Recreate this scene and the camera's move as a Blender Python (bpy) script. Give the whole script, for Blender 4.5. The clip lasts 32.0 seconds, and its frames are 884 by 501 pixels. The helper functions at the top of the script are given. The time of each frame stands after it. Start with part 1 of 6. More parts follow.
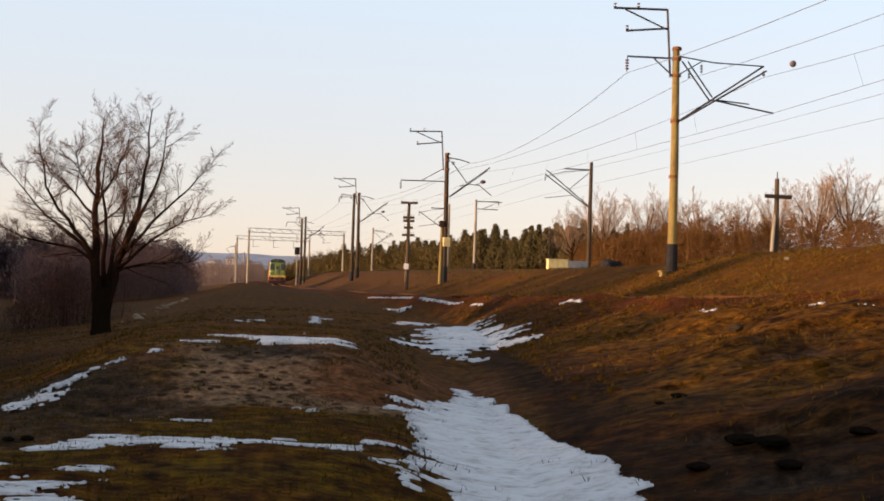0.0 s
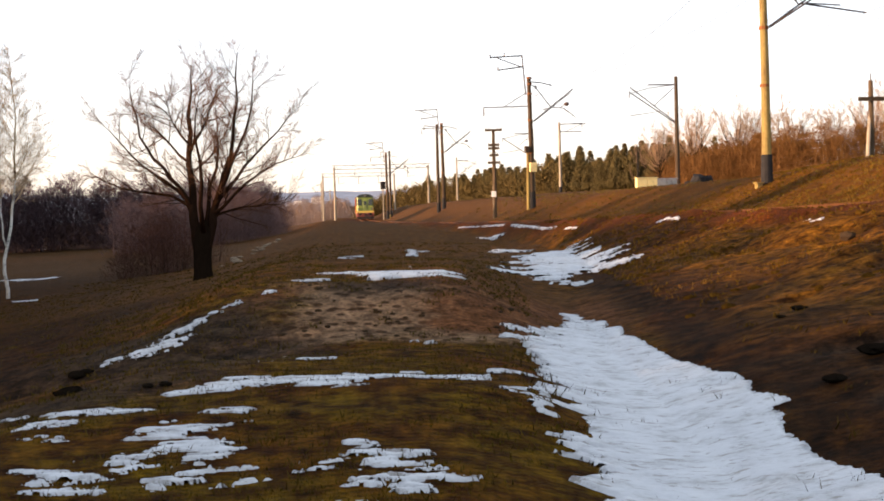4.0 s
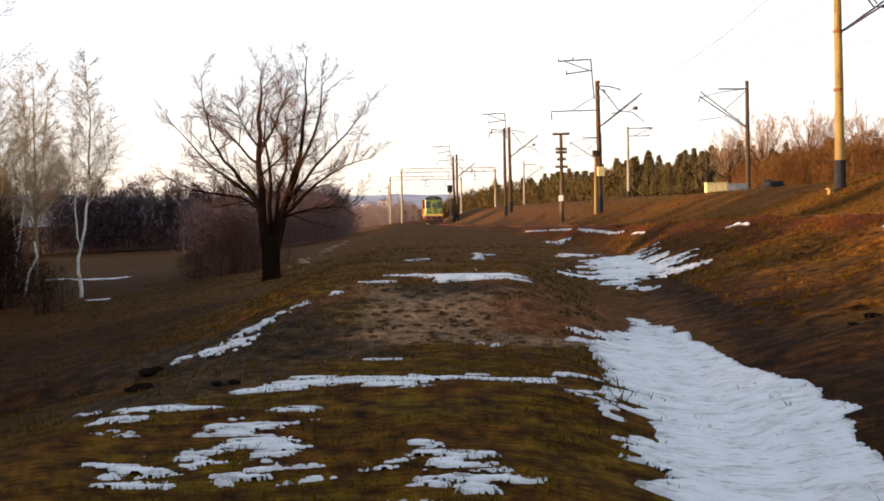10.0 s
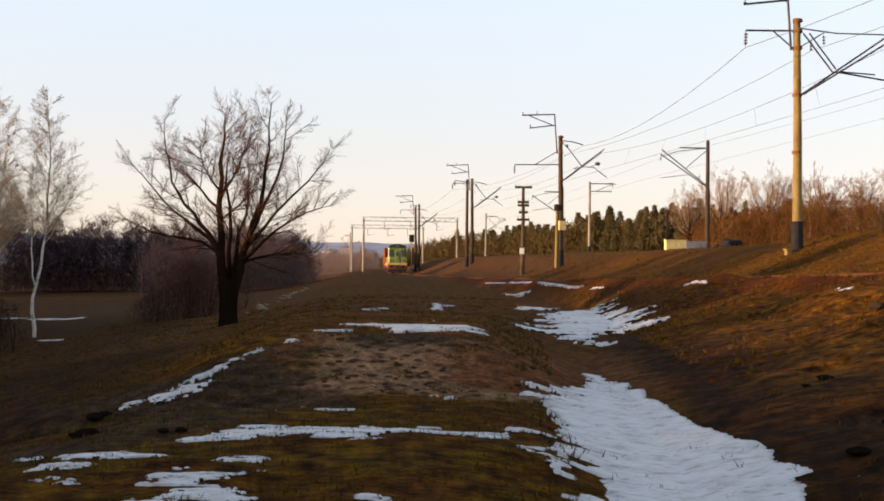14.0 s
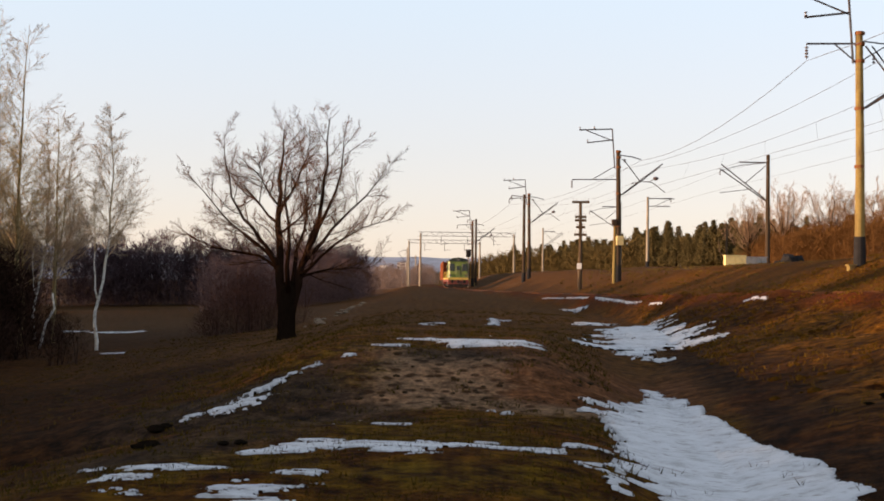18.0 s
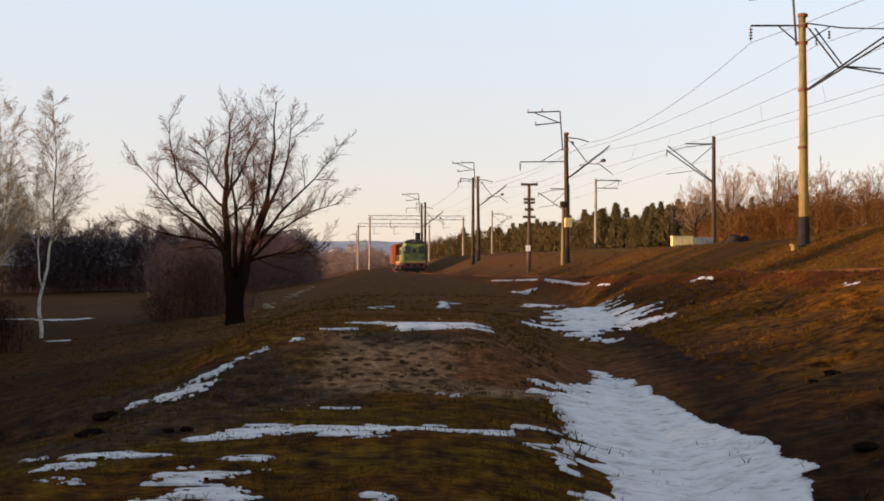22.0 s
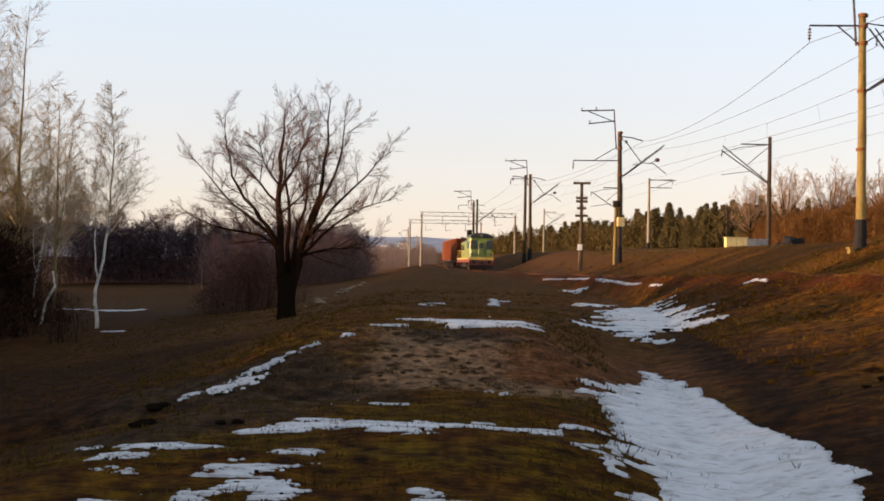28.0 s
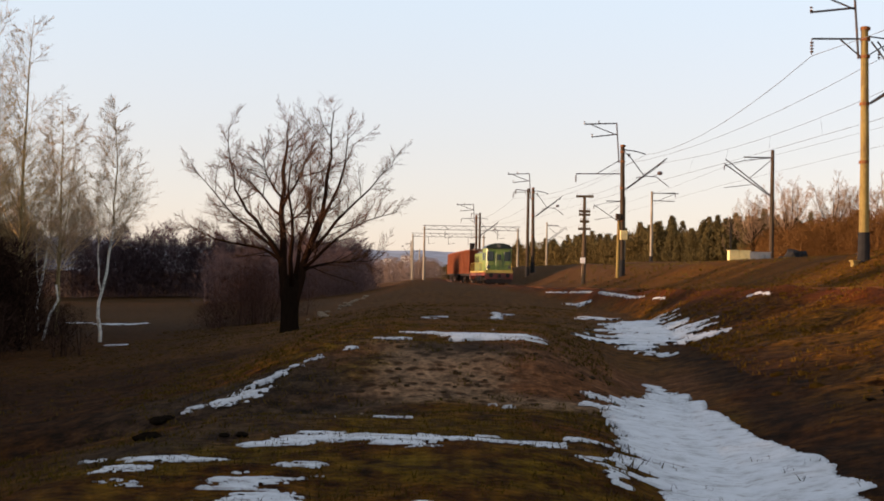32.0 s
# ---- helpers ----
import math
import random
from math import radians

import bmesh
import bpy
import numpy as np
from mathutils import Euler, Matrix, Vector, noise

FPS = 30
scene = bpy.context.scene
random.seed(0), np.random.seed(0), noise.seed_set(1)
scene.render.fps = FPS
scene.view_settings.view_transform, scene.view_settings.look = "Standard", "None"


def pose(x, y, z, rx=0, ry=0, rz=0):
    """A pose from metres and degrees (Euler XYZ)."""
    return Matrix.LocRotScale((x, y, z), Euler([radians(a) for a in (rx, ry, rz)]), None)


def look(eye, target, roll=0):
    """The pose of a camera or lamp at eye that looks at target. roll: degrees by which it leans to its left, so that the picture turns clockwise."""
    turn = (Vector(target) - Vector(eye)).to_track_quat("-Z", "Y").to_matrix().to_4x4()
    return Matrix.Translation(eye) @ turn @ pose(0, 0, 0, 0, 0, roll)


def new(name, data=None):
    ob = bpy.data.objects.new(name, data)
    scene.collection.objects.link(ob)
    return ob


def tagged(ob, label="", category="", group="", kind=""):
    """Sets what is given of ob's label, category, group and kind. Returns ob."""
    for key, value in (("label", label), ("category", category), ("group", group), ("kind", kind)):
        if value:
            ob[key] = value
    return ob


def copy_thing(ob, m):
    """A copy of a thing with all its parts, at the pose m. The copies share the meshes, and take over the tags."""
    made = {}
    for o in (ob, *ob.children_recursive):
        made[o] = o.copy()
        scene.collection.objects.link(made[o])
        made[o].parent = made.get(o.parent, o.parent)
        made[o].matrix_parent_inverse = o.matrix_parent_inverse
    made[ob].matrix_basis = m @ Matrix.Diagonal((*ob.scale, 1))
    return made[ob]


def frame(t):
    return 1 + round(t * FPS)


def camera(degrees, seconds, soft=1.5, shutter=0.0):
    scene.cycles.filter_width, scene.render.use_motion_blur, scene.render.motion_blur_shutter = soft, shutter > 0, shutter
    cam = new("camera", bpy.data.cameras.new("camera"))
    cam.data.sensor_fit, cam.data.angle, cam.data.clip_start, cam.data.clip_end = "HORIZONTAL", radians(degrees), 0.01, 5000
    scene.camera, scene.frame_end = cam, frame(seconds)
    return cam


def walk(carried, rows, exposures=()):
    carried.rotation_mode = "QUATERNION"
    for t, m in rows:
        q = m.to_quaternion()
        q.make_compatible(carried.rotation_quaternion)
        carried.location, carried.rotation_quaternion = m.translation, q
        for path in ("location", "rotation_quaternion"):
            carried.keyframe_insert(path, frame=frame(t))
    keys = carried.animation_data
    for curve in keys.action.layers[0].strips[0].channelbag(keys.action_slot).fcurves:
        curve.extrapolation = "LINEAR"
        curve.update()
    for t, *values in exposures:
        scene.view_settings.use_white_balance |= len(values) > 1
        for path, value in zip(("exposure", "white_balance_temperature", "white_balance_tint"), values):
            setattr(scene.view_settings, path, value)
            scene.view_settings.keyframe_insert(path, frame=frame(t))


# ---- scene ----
# camera: a hand-held phone, standing still and turning
cam = camera(40.77, 32.0, soft=1.8)
CAMERA_ROWS = [
    (0, pose(0.251, -0.095, 1.594, 91.424, -1.938, -8.364)),
    (0.5, pose(0.204, -0.106, 1.590, 90.391, -1.886, -7.293)),
    (1, pose(0.175, -0.159, 1.596, 88.141, -2.004, -1.266)),
    (1.5, pose(0.146, -0.090, 1.615, 90.033, -2.388, -3.514)),
    (2, pose(0.017, 0.030, 1.602, 87.102, 0.248, -3.922)),
    (2.5, pose(-0.077, 0.008, 1.611, 87.947, 0.374, -4.442)),
    (3, pose(-0.087, -0.031, 1.608, 88.308, 1.367, -4.432)),
    (3.5, pose(-0.074, -0.024, 1.601, 87.904, 1.521, -4.377)),
    (5.5, pose(-0.032, 0.003, 1.597, 88.220, 1.542, -3.732)),
    (6, pose(-0.032, 0.038, 1.589, 88.185, 1.475, -3.704)),
    (6.5, pose(-0.040, 0.034, 1.594, 88.507, 1.496, -3.641)),
    (7, pose(-0.025, -0.003, 1.596, 88.650, 1.169, -3.473)),
    (7.5, pose(-0.037, 0.067, 1.590, 88.652, 1.216, -2.775)),
    (8, pose(-0.041, 0.060, 1.597, 88.529, 1.048, -2.613)),
    (8.5, pose(-0.028, 0.043, 1.597, 88.308, 1.145, -2.234)),
    (9, pose(-0.049, 0.031, 1.590, 88.316, 1.079, -2.122)),
    (9.5, pose(-0.023, 0.063, 1.597, 88.291, 1.093, -1.972)),
    (10, pose(-0.063, -0.036, 1.586, 88.203, 1.095, -1.070)),
    (10.5, pose(-0.069, -0.003, 1.599, 90.900, -0.286, 3.429)),
    (11, pose(-0.115, 0.006, 1.586, 91.444, -1.027, 3.258)),
    (11.5, pose(-0.075, 0.026, 1.605, 91.088, 0.618, 0.647)),
    (12, pose(-0.071, 0.075, 1.596, 91.978, 1.004, -2.246)),
    (12.5, pose(-0.076, 0.020, 1.605, 92.312, 0.509, -3.276)),
    (13, pose(-0.010, 0.074, 1.572, 91.273, -0.215, -4.517)),
    (13.5, pose(-0.037, 0.021, 1.600, 90.581, -0.391, -3.864)),
    (14, pose(-0.012, 0.024, 1.602, 90.587, -0.549, -2.929)),
    (14.5, pose(0.008, 0.020, 1.599, 90.534, -0.366, -3.633)),
    (15, pose(-0.026, 0.024, 1.610, 90.662, -0.146, -1.989)),
    (15.5, pose(-0.005, -0.038, 1.606, 90.519, -0.391, -1.177)),
    (17.5, pose(-0.024, -0.043, 1.612, 91.304, -0.688, -0.479)),
    (18, pose(-0.019, -0.008, 1.602, 91.274, -0.701, -0.197)),
    (18.5, pose(-0.032, -0.011, 1.607, 91.312, -0.726, -0.080)),
    (19, pose(-0.039, -0.055, 1.611, 91.354, -0.869, 0.265)),
    (19.5, pose(-0.034, -0.025, 1.610, 91.412, -0.869, 0.349)),
    (20, pose(-0.024, -0.021, 1.608, 91.508, -0.775, 0.430)),
    (20.5, pose(-0.034, -0.030, 1.606, 91.672, -0.864, 0.382)),
    (21, pose(-0.013, 0.020, 1.601, 91.786, -0.935, 0.420)),
    (21.5, pose(-0.027, 0.026, 1.596, 91.497, -0.842, 0.058)),
    (22, pose(0.009, 0.046, 1.598, 90.487, -0.141, -2.616)),
    (22.5, pose(0.027, 0.020, 1.610, 90.076, -0.059, -3.383)),
    (23, pose(0.025, 0.018, 1.608, 90.099, -0.086, -2.778)),
    (23.5, pose(0.032, 0.024, 1.599, 89.065, 0.385, -4.463)),
    (24, pose(0.038, 0.001, 1.607, 89.125, 0.349, -3.748)),
    (24.5, pose(0.036, 0.018, 1.606, 89.241, 0.284, -3.480)),
    (25, pose(0.005, -0.025, 1.603, 89.400, 0.000, -0.578)),
    (25.5, pose(0.014, -0.029, 1.608, 89.706, -0.294, -0.191)),
    (27.5, pose(0.011, -0.025, 1.613, 90.244, -0.824, -0.176)),
    (28, pose(0.010, 0.007, 1.608, 90.319, -1.055, -0.151)),
    (28.5, pose(0.002, 0.010, 1.614, 90.531, -1.153, -0.337)),
    (29, pose(0.007, -0.007, 1.615, 90.602, -1.177, 0.179)),
    (29.5, pose(0.005, -0.020, 1.618, 90.720, -1.148, 0.170)),
    (30, pose(0.013, 0.011, 1.601, 90.722, -1.183, 0.306)),
    (30.5, pose(-0.005, -0.004, 1.610, 90.756, -1.244, 0.363)),
    (31, pose(0.013, -0.009, 1.600, 90.840, -1.191, 0.539)),
    (31.5, pose(0.002, -0.053, 1.613, 90.998, -1.066, 0.435)),
    (32, pose(0.000, 0.000, 1.600, 90.964, -1.000, -0.017)),
]
EXPOSURES = [
    (0.0, 1.02, 7050, 33), (0.5, 1.24, 7050, 33), (1.0, 1.47, 7050, 33), (2.0, 1.52, 7050, 33), (3.0, 1.71, 7050, 33), (6.0, 1.67, 7050, 33), (9.0, 1.57, 7050, 33), (10.0, 1.58, 7050, 33), (11.0, 1.16, 7050, 33), (12.0, 0.97, 7050, 33), (13.0, 0.83, 6750, 33), (14.0, 1.14, 7050, 33), (15.0, 1.14, 7050, 33), (18.0, 1.07, 7050, 33), (20.0, 1.05, 7050, 33), (21.0, 0.98, 7050, 33), (22.0, 1.0, 7050, 33), (23.0, 1.11, 7050, 33), (24.0, 1.49, 7050, 33), (25.0, 1.49, 7050, 33), (28.0, 1.08, 7050, 33), (30.0, 1.12, 7050, 33), (32.0, 1.04, 7050, 33),
]
walk(cam, CAMERA_ROWS, EXPOSURES)

# low evening sun from the left, clear pale sky
SUN_ELEVATION = radians(8.0)
SUN_AZIMUTH = radians(-102.0)          # from the view axis (+y), negative to the left
world = bpy.data.worlds.new("evening_sky")
scene.world = world
world.use_nodes = True
wn = world.node_tree.nodes
wl = world.node_tree.links
sky = wn.new("ShaderNodeTexSky")
sky.sky_type = "NISHITA"
sky.sun_disc = False
sky.sun_elevation = SUN_ELEVATION
sky.sun_rotation = SUN_AZIMUTH
sky.altitude = 150.0
sky.air_density = 1.0
sky.dust_density = 0.3
sky.ozone_density = 2.1
pale = wn.new("ShaderNodeHueSaturation")       # thin haze takes the strength out of the sky's colours
pale.inputs["Saturation"].default_value = 0.7
wl.new(sky.outputs["Color"], pale.inputs["Color"])
where = wn.new("ShaderNodeTexCoord")
split = wn.new("ShaderNodeSeparateXYZ")
wl.new(where.outputs["Generated"], split.inputs[0])
haze = wn.new("ShaderNodeValToRGB")             # rosy haze low down, milky above, pale blue overhead
for e_, (at_, tone) in zip([haze.color_ramp.elements[0], haze.color_ramp.elements[1], haze.color_ramp.elements.new(0.5), haze.color_ramp.elements.new(0.6)],
                           ((0.0, (0.725, 0.74, 0.61)), (0.10, (0.855, 0.985, 0.90)), (0.23, (0.65, 0.945, 1.0)), (1.0, (0.40, 0.58, 0.72)))):
    e_.position, e_.color = at_, (*tone, 1)
wl.new(split.outputs["Z"], haze.inputs["Fac"])
lift = wn.new("ShaderNodeVectorMath")
lift.operation = "SCALE"
lift.inputs["Scale"].default_value = 3.3
wl.new(haze.outputs["Color"], lift.inputs[0])
veil = wn.new("ShaderNodeMix")
veil.data_type = "RGBA"
veil.inputs[0].default_value = 0.72
wl.new(pale.outputs["Color"], veil.inputs[6])
wl.new(lift.outputs[0], veil.inputs[7])
wl.new(veil.outputs[2], wn["Background"].inputs["Color"])
wn["Background"].inputs["Strength"].default_value = 0.15
sun_data = bpy.data.lights.new("sun", "SUN")
sun_data.energy = 5.0
sun_data.angle = radians(0.6)
sun_data.color = (1.0, 0.75, 0.46)
sun = new("sun", sun_data)
sun_way = Vector((math.sin(SUN_AZIMUTH) * math.cos(SUN_ELEVATION), math.cos(SUN_AZIMUTH) * math.cos(SUN_ELEVATION), math.sin(SUN_ELEVATION)))
sun.matrix_world = look(sun_way * 300, (0, 0, 0))


# ---- mesh building ----
class Geo:
    """Vertices and faces of one part."""

    def __init__(self):
        self.v, self.f = [], []

    def add(self, verts, faces):
        n = len(self.v)
        self.v.extend(verts)
        self.f.extend([tuple(i + n for i in f) for f in faces])
        return self

    def box(self, c, size, m=None, taper=1.0, bevel=0.0):
        """A box about c; its top is scaled by taper, its upright edges are cut by bevel."""
        hx, hy, hz = (s / 2 for s in size)
        if bevel:
            b = min(bevel, hx * 0.9, hy * 0.9)
            ring = [(-hx + b, -hy), (hx - b, -hy), (hx, -hy + b), (hx, hy - b), (hx - b, hy), (-hx + b, hy), (-hx, hy - b), (-hx, -hy + b)]
        else:
            ring = [(-hx, -hy), (hx, -hy), (hx, hy), (-hx, hy)]
        n = len(ring)
        pts = [Vector((x, y, -hz)) for x, y in ring] + [Vector((x * taper, y * taper, hz)) for x, y in ring]
        if m is not None:
            pts = [m @ p for p in pts]
        pts = [tuple(p + Vector(c)) for p in pts]
        faces = [tuple(range(n - 1, -1, -1)), tuple(range(n, 2 * n))] + [(i, (i + 1) % n, n + (i + 1) % n, n + i) for i in range(n)]
        return self.add(pts, faces)

    def tube(self, points, radii, sides=6, cap=True):
        """A tube through the points, with a radius at each."""
        pts = [Vector(p) for p in points]
        if not hasattr(radii, "__len__"):
            radii = [radii] * len(pts)
        verts, faces = [], []
        last = None
        for i, p in enumerate(pts):
            d = (pts[min(i + 1, len(pts) - 1)] - pts[max(i - 1, 0)])
            d = d.normalized() if d.length > 1e-9 else Vector((0, 0, 1))
            if last is None:
                side = d.orthogonal().normalized()
            else:
                side = last - d * last.dot(d)
                side = side.normalized() if side.length > 1e-6 else d.orthogonal().normalized()
            last = side
            up = d.cross(side)
            for k in range(sides):
                a = 2 * math.pi * k / sides
                verts.append(tuple(p + (side * math.cos(a) + up * math.sin(a)) * radii[i]))
        for i in range(len(pts) - 1):
            for k in range(sides):
                a, b = i * sides + k, i * sides + (k + 1) % sides
                faces.append((a, b, b + sides, a + sides))
        if cap:
            faces.append(tuple(range(sides - 1, -1, -1)))
            n = (len(pts) - 1) * sides
            faces.append(tuple(range(n, n + sides)))
        return self.add(verts, faces)

    def disc(self, c, axis, r, thick, sides=16):
        a = Vector(axis).normalized() * thick / 2
        return self.tube([Vector(c) - a, Vector(c) + a], r, sides)

    def ball(self, c, r, rings=5, sides=8, squash=1.0):
        c = Vector(c)
        pts, rad = [], []
        for i in range(rings + 1):
            a = math.pi * (0.03 + 0.94 * i / rings)
            pts.append(c + Vector((0, 0, -math.cos(a) * r * squash)))
            rad.append(math.sin(a) * r)
        return self.tube(pts, rad, sides)

    def blade(self, p, tip, width, normal):
        """A thin upright triangle from p to tip."""
        w = Vector(normal) * width / 2
        p = Vector(p)
        return self.add([tuple(p - w), tuple(p + w), tuple(tip)], [(0, 1, 2)])

    def mesh(self, name, smooth=False):
        me = bpy.data.meshes.new(name)
        me.from_pydata(self.v, [], self.f)
        if smooth:
            me.polygons.foreach_set("use_smooth", [True] * len(me.polygons))
        me.update()
        return me


def part(name, geo, material, parent=None, label="", smooth=False):
    """Links a Geo as one mesh object, under a thing or a part."""
    me = geo.mesh(name, smooth)
    me.materials.append(material)
    ob = new(name, me)
    if parent is not None:
        ob.parent = parent
    if label:
        tagged(ob, label)
    return ob


def thing(name, m, label, category, group="", kind=""):
    """An Empty at the base of a thing, for its parts."""
    ob = new(name)
    ob.empty_display_size = 0.3
    ob.matrix_world = m
    return tagged(ob, label, category, group, kind)


# ---- noise for the ground ----
LATTICE = np.random.RandomState(7).rand(256, 256)


def value_noise(x, y):
    xi, yi = np.floor(x).astype(int), np.floor(y).astype(int)
    fx, fy = x - xi, y - yi
    fx, fy = fx * fx * (3 - 2 * fx), fy * fy * (3 - 2 * fy)
    a, b = LATTICE[xi % 256, yi % 256], LATTICE[(xi + 1) % 256, yi % 256]
    c, d = LATTICE[xi % 256, (yi + 1) % 256], LATTICE[(xi + 1) % 256, (yi + 1) % 256]
    return (a + (b - a) * fx) * (1 - fy) + (c + (d - c) * fx) * fy - 0.5


def fbm(x, y, scale, octaves=4):
    x, y = np.asarray(x, float), np.asarray(y, float)
    out, amp, s = 0, 1.0, 1.0 / scale
    for i in range(octaves):
        out = out + amp * value_noise(x * s + 17.3 * i, y * s + 41.7 * i)
        amp, s = amp * 0.5, s * 2.03
    return out


def step(v, a, b):
    v = np.clip((np.asarray(v, float) - a) / (b - a), 0, 1)
    return v * v * (3 - 2 * v)


# ---- the lie of the land ----
def track_x(y):
    """The siding's centre line: straight beside the main line, then bending."""
    return 2.0 + 0.082 * 12.0 * np.logaddexp(0, (184.0 - np.asarray(y, float)) / 12.0)


def track_z(y):
    return -0.5 + 2.75 * np.exp(-np.maximum(np.asarray(y, float), 5.0) / 75.0)


def gully_x(y):
    y = np.asarray(y, float)
    return np.minimum(2.7 + 0.115 * (y - 10), track_x(y) - 4.2)


def land(x, y):
    """The height of the ground, without its small bumps."""
    x, y = np.asarray(x, float), np.asarray(y, float)
    q = x - track_x(y)
    zt = track_z(y)
    g = gully_x(y)
    deep = (0.40 - 0.15 * step(y, 22, 36)) * (1 - 0.3 * step(-y, -9, -4))
    # slope between the gully and the siding
    flat_ = 1.3 * step(y, 24, 32) * (1 - step(y, 44, 60))
    f = np.clip((x - g - flat_) / np.maximum(track_x(y) - 2.6 - g - flat_, 0.5), 0, 1)
    near = 1 - step(y, 45, 80)
    lift = near * (0.75 * f ** 0.8 + 0.25 * step(f, 0, 1)) + (1 - near) * step(f, 0, 1)
    z = -deep * (1 - f) + zt * lift
    z = np.where(x > g, z, -deep * np.exp(-((x - g) / (1.25 + 2.2 * step(y, 22, 34))) ** 2))
    # main line's embankment and the hill behind it
    top = zt + (2.5 - 0.26 * step(y, 50, 64) + 0.51 * step(y, 85, 150)) * step(q, 1.2, 10.6)
    z = np.where(q > -2.6, top - 0.05, z)
    z = z + 0.5 * step(q, 13, 20) + 3.2 * step(q, 24, 90) + 3.0 * step(q, 60, 260)
    # grown-over shoulder of the siding's ballast
    z = z + 0.10 * np.exp(-((q + 2.9) / 0.7) ** 2) * (y > 15)
    # the field swells before the bend of the siding
    z = z + 0.42 * step(y, 45, 110) * (1 - step(y, 155, 200)) * step(x, -6, -3) * (1 - step(q, -4.0, -2.2))
    # the bank beyond the hollow way
    wide = step(x, -3.7, -1.3) * (1 - step(x, g - 2.5, g - 0.5))
    z = z + 0.50 * step(y, 15.6, 19.0) * (1 - step(y, 21.5, 42)) * wide
    # hollow way that drops off to the meadow
    z = z - (0.10 + 0.35 * step(-x, -1.5, 5)) * np.exp(-((y - 15.0 - 0.15 * x) / 1.3) ** 2) * (1 - step(x, 0.5, 3.0))
    # slope down to the meadow
    edge = -2.3 + 0.6 * step(y, 22, 36) - 1.7 * step(y, 60, 150) - 0.6 * step(-y, -12, -5)
    d = np.maximum(edge - x, 0)
    z = z - 2.45 * (1 - np.exp(-(d / 9.5) ** 1.15)) - 0.004 * np.minimum(d, 150)
    # far country
    far = step(np.hypot(x, y), 260, 900)
    return z * (1 - far) - 9.0 * far


SLOPE_PITS = [(5.2, 11.7, 0.42, 0.16), (5.6, 11.0, 0.3, 0.12), (5.05, 10.2, 0.3, 0.12), (8.1, 16.9, 0.5, 0.12), (9.4, 19.0, 0.6, 0.12), (6.1, 16.1, 0.22, 0.12), (10.0, 22.5, 0.6, 0.1), (4.6, 9.0, 0.3, 0.08)]


def ground(x, y):
    """The height of the ground, bumps included."""
    x, y = np.asarray(x, float), np.asarray(y, float)
    z = land(x, y)
    q = x - track_x(y)
    flat = 1 - (1 - step(np.abs(q), 1.9, 3.2)) * 0.9
    r = np.hypot(x, y)
    fine, middle = 1 - step(r, 26, 48), 1 - 0.75 * step(r, 55, 110)
    rough = 0.10 * middle * fbm(x, y, 2.6) + 0.03 * fine * fbm(0.8 * x + 0.6 * y + 50, 0.8 * y - 0.6 * x, 0.6, 3) + 0.22 * fbm(x, y + 90, 11, 3) * step(np.hypot(x, y - 10), 4, 25)
    slope = step(x - gully_x(y), 1.5, 5) * (1 - step(q, -3.2, -2.2))
    rough = rough + slope * (0.34 * middle * fbm(x, y * 0.85, 2.0, 3) + 0.10 * fine * fbm(x + 9, y, 0.55, 3))
    for px, py, pr, deep in SLOPE_PITS:  # scooped out turf
        z = z - deep * np.exp(-(((x - px) / (1.5 * pr)) ** 2 + ((y - py) / pr) ** 2) ** 2)
    return z + rough * flat * (1 - step(np.hypot(x, y), 150, 400) * 0.5)


def gz(x, y):
    return float(ground(x, y))

# ---- materials ----
def nodes_of(name):
    m = bpy.data.materials.new(name)
    m.use_nodes = True
    return m, m.node_tree.nodes, m.node_tree.links, m.node_tree.nodes["Principled BSDF"]


def ramp(nt, links, fac, stops):
    r = nt.new("ShaderNodeValToRGB")
    el = r.color_ramp.elements
    while len(el) < len(stops):
        el.new(0.5)
    for e, (p, c) in zip(el, stops):
        e.position, e.color = p, (*c, 1)
    links.new(fac, r.inputs["Fac"])
    return r.outputs["Color"]


def noise_node(nt, links, vec, scale, detail=4.0, rough=0.6):
    n = nt.new("ShaderNodeTexNoise")
    n.inputs["Scale"].default_value, n.inputs["Detail"].default_value, n.inputs["Roughness"].default_value = scale, detail, rough
    links.new(vec, n.inputs["Vector"])
    return n.outputs["Fac"]


def mix(nt, links, fac, a, b, mode="MIX"):
    m = nt.new("ShaderNodeMix")
    m.data_type, m.blend_type = "RGBA", mode
    for sock, val in ((m.inputs[0], fac), (m.inputs[6], a), (m.inputs[7], b)):
        if isinstance(val, (int, float)):
            sock.default_value = val
        elif isinstance(val, tuple):
            sock.default_value = (*val, 1)
        else:
            links.new(val, sock)
    return m.outputs[2]


def bump(nt, links, bsdf, height, strength, distance):
    b = nt.new("ShaderNodeBump")
    b.inputs["Strength"].default_value, b.inputs["Distance"].default_value = strength, distance
    links.new(height, b.inputs["Height"])
    links.new(b.outputs["Normal"], bsdf.inputs["Normal"])


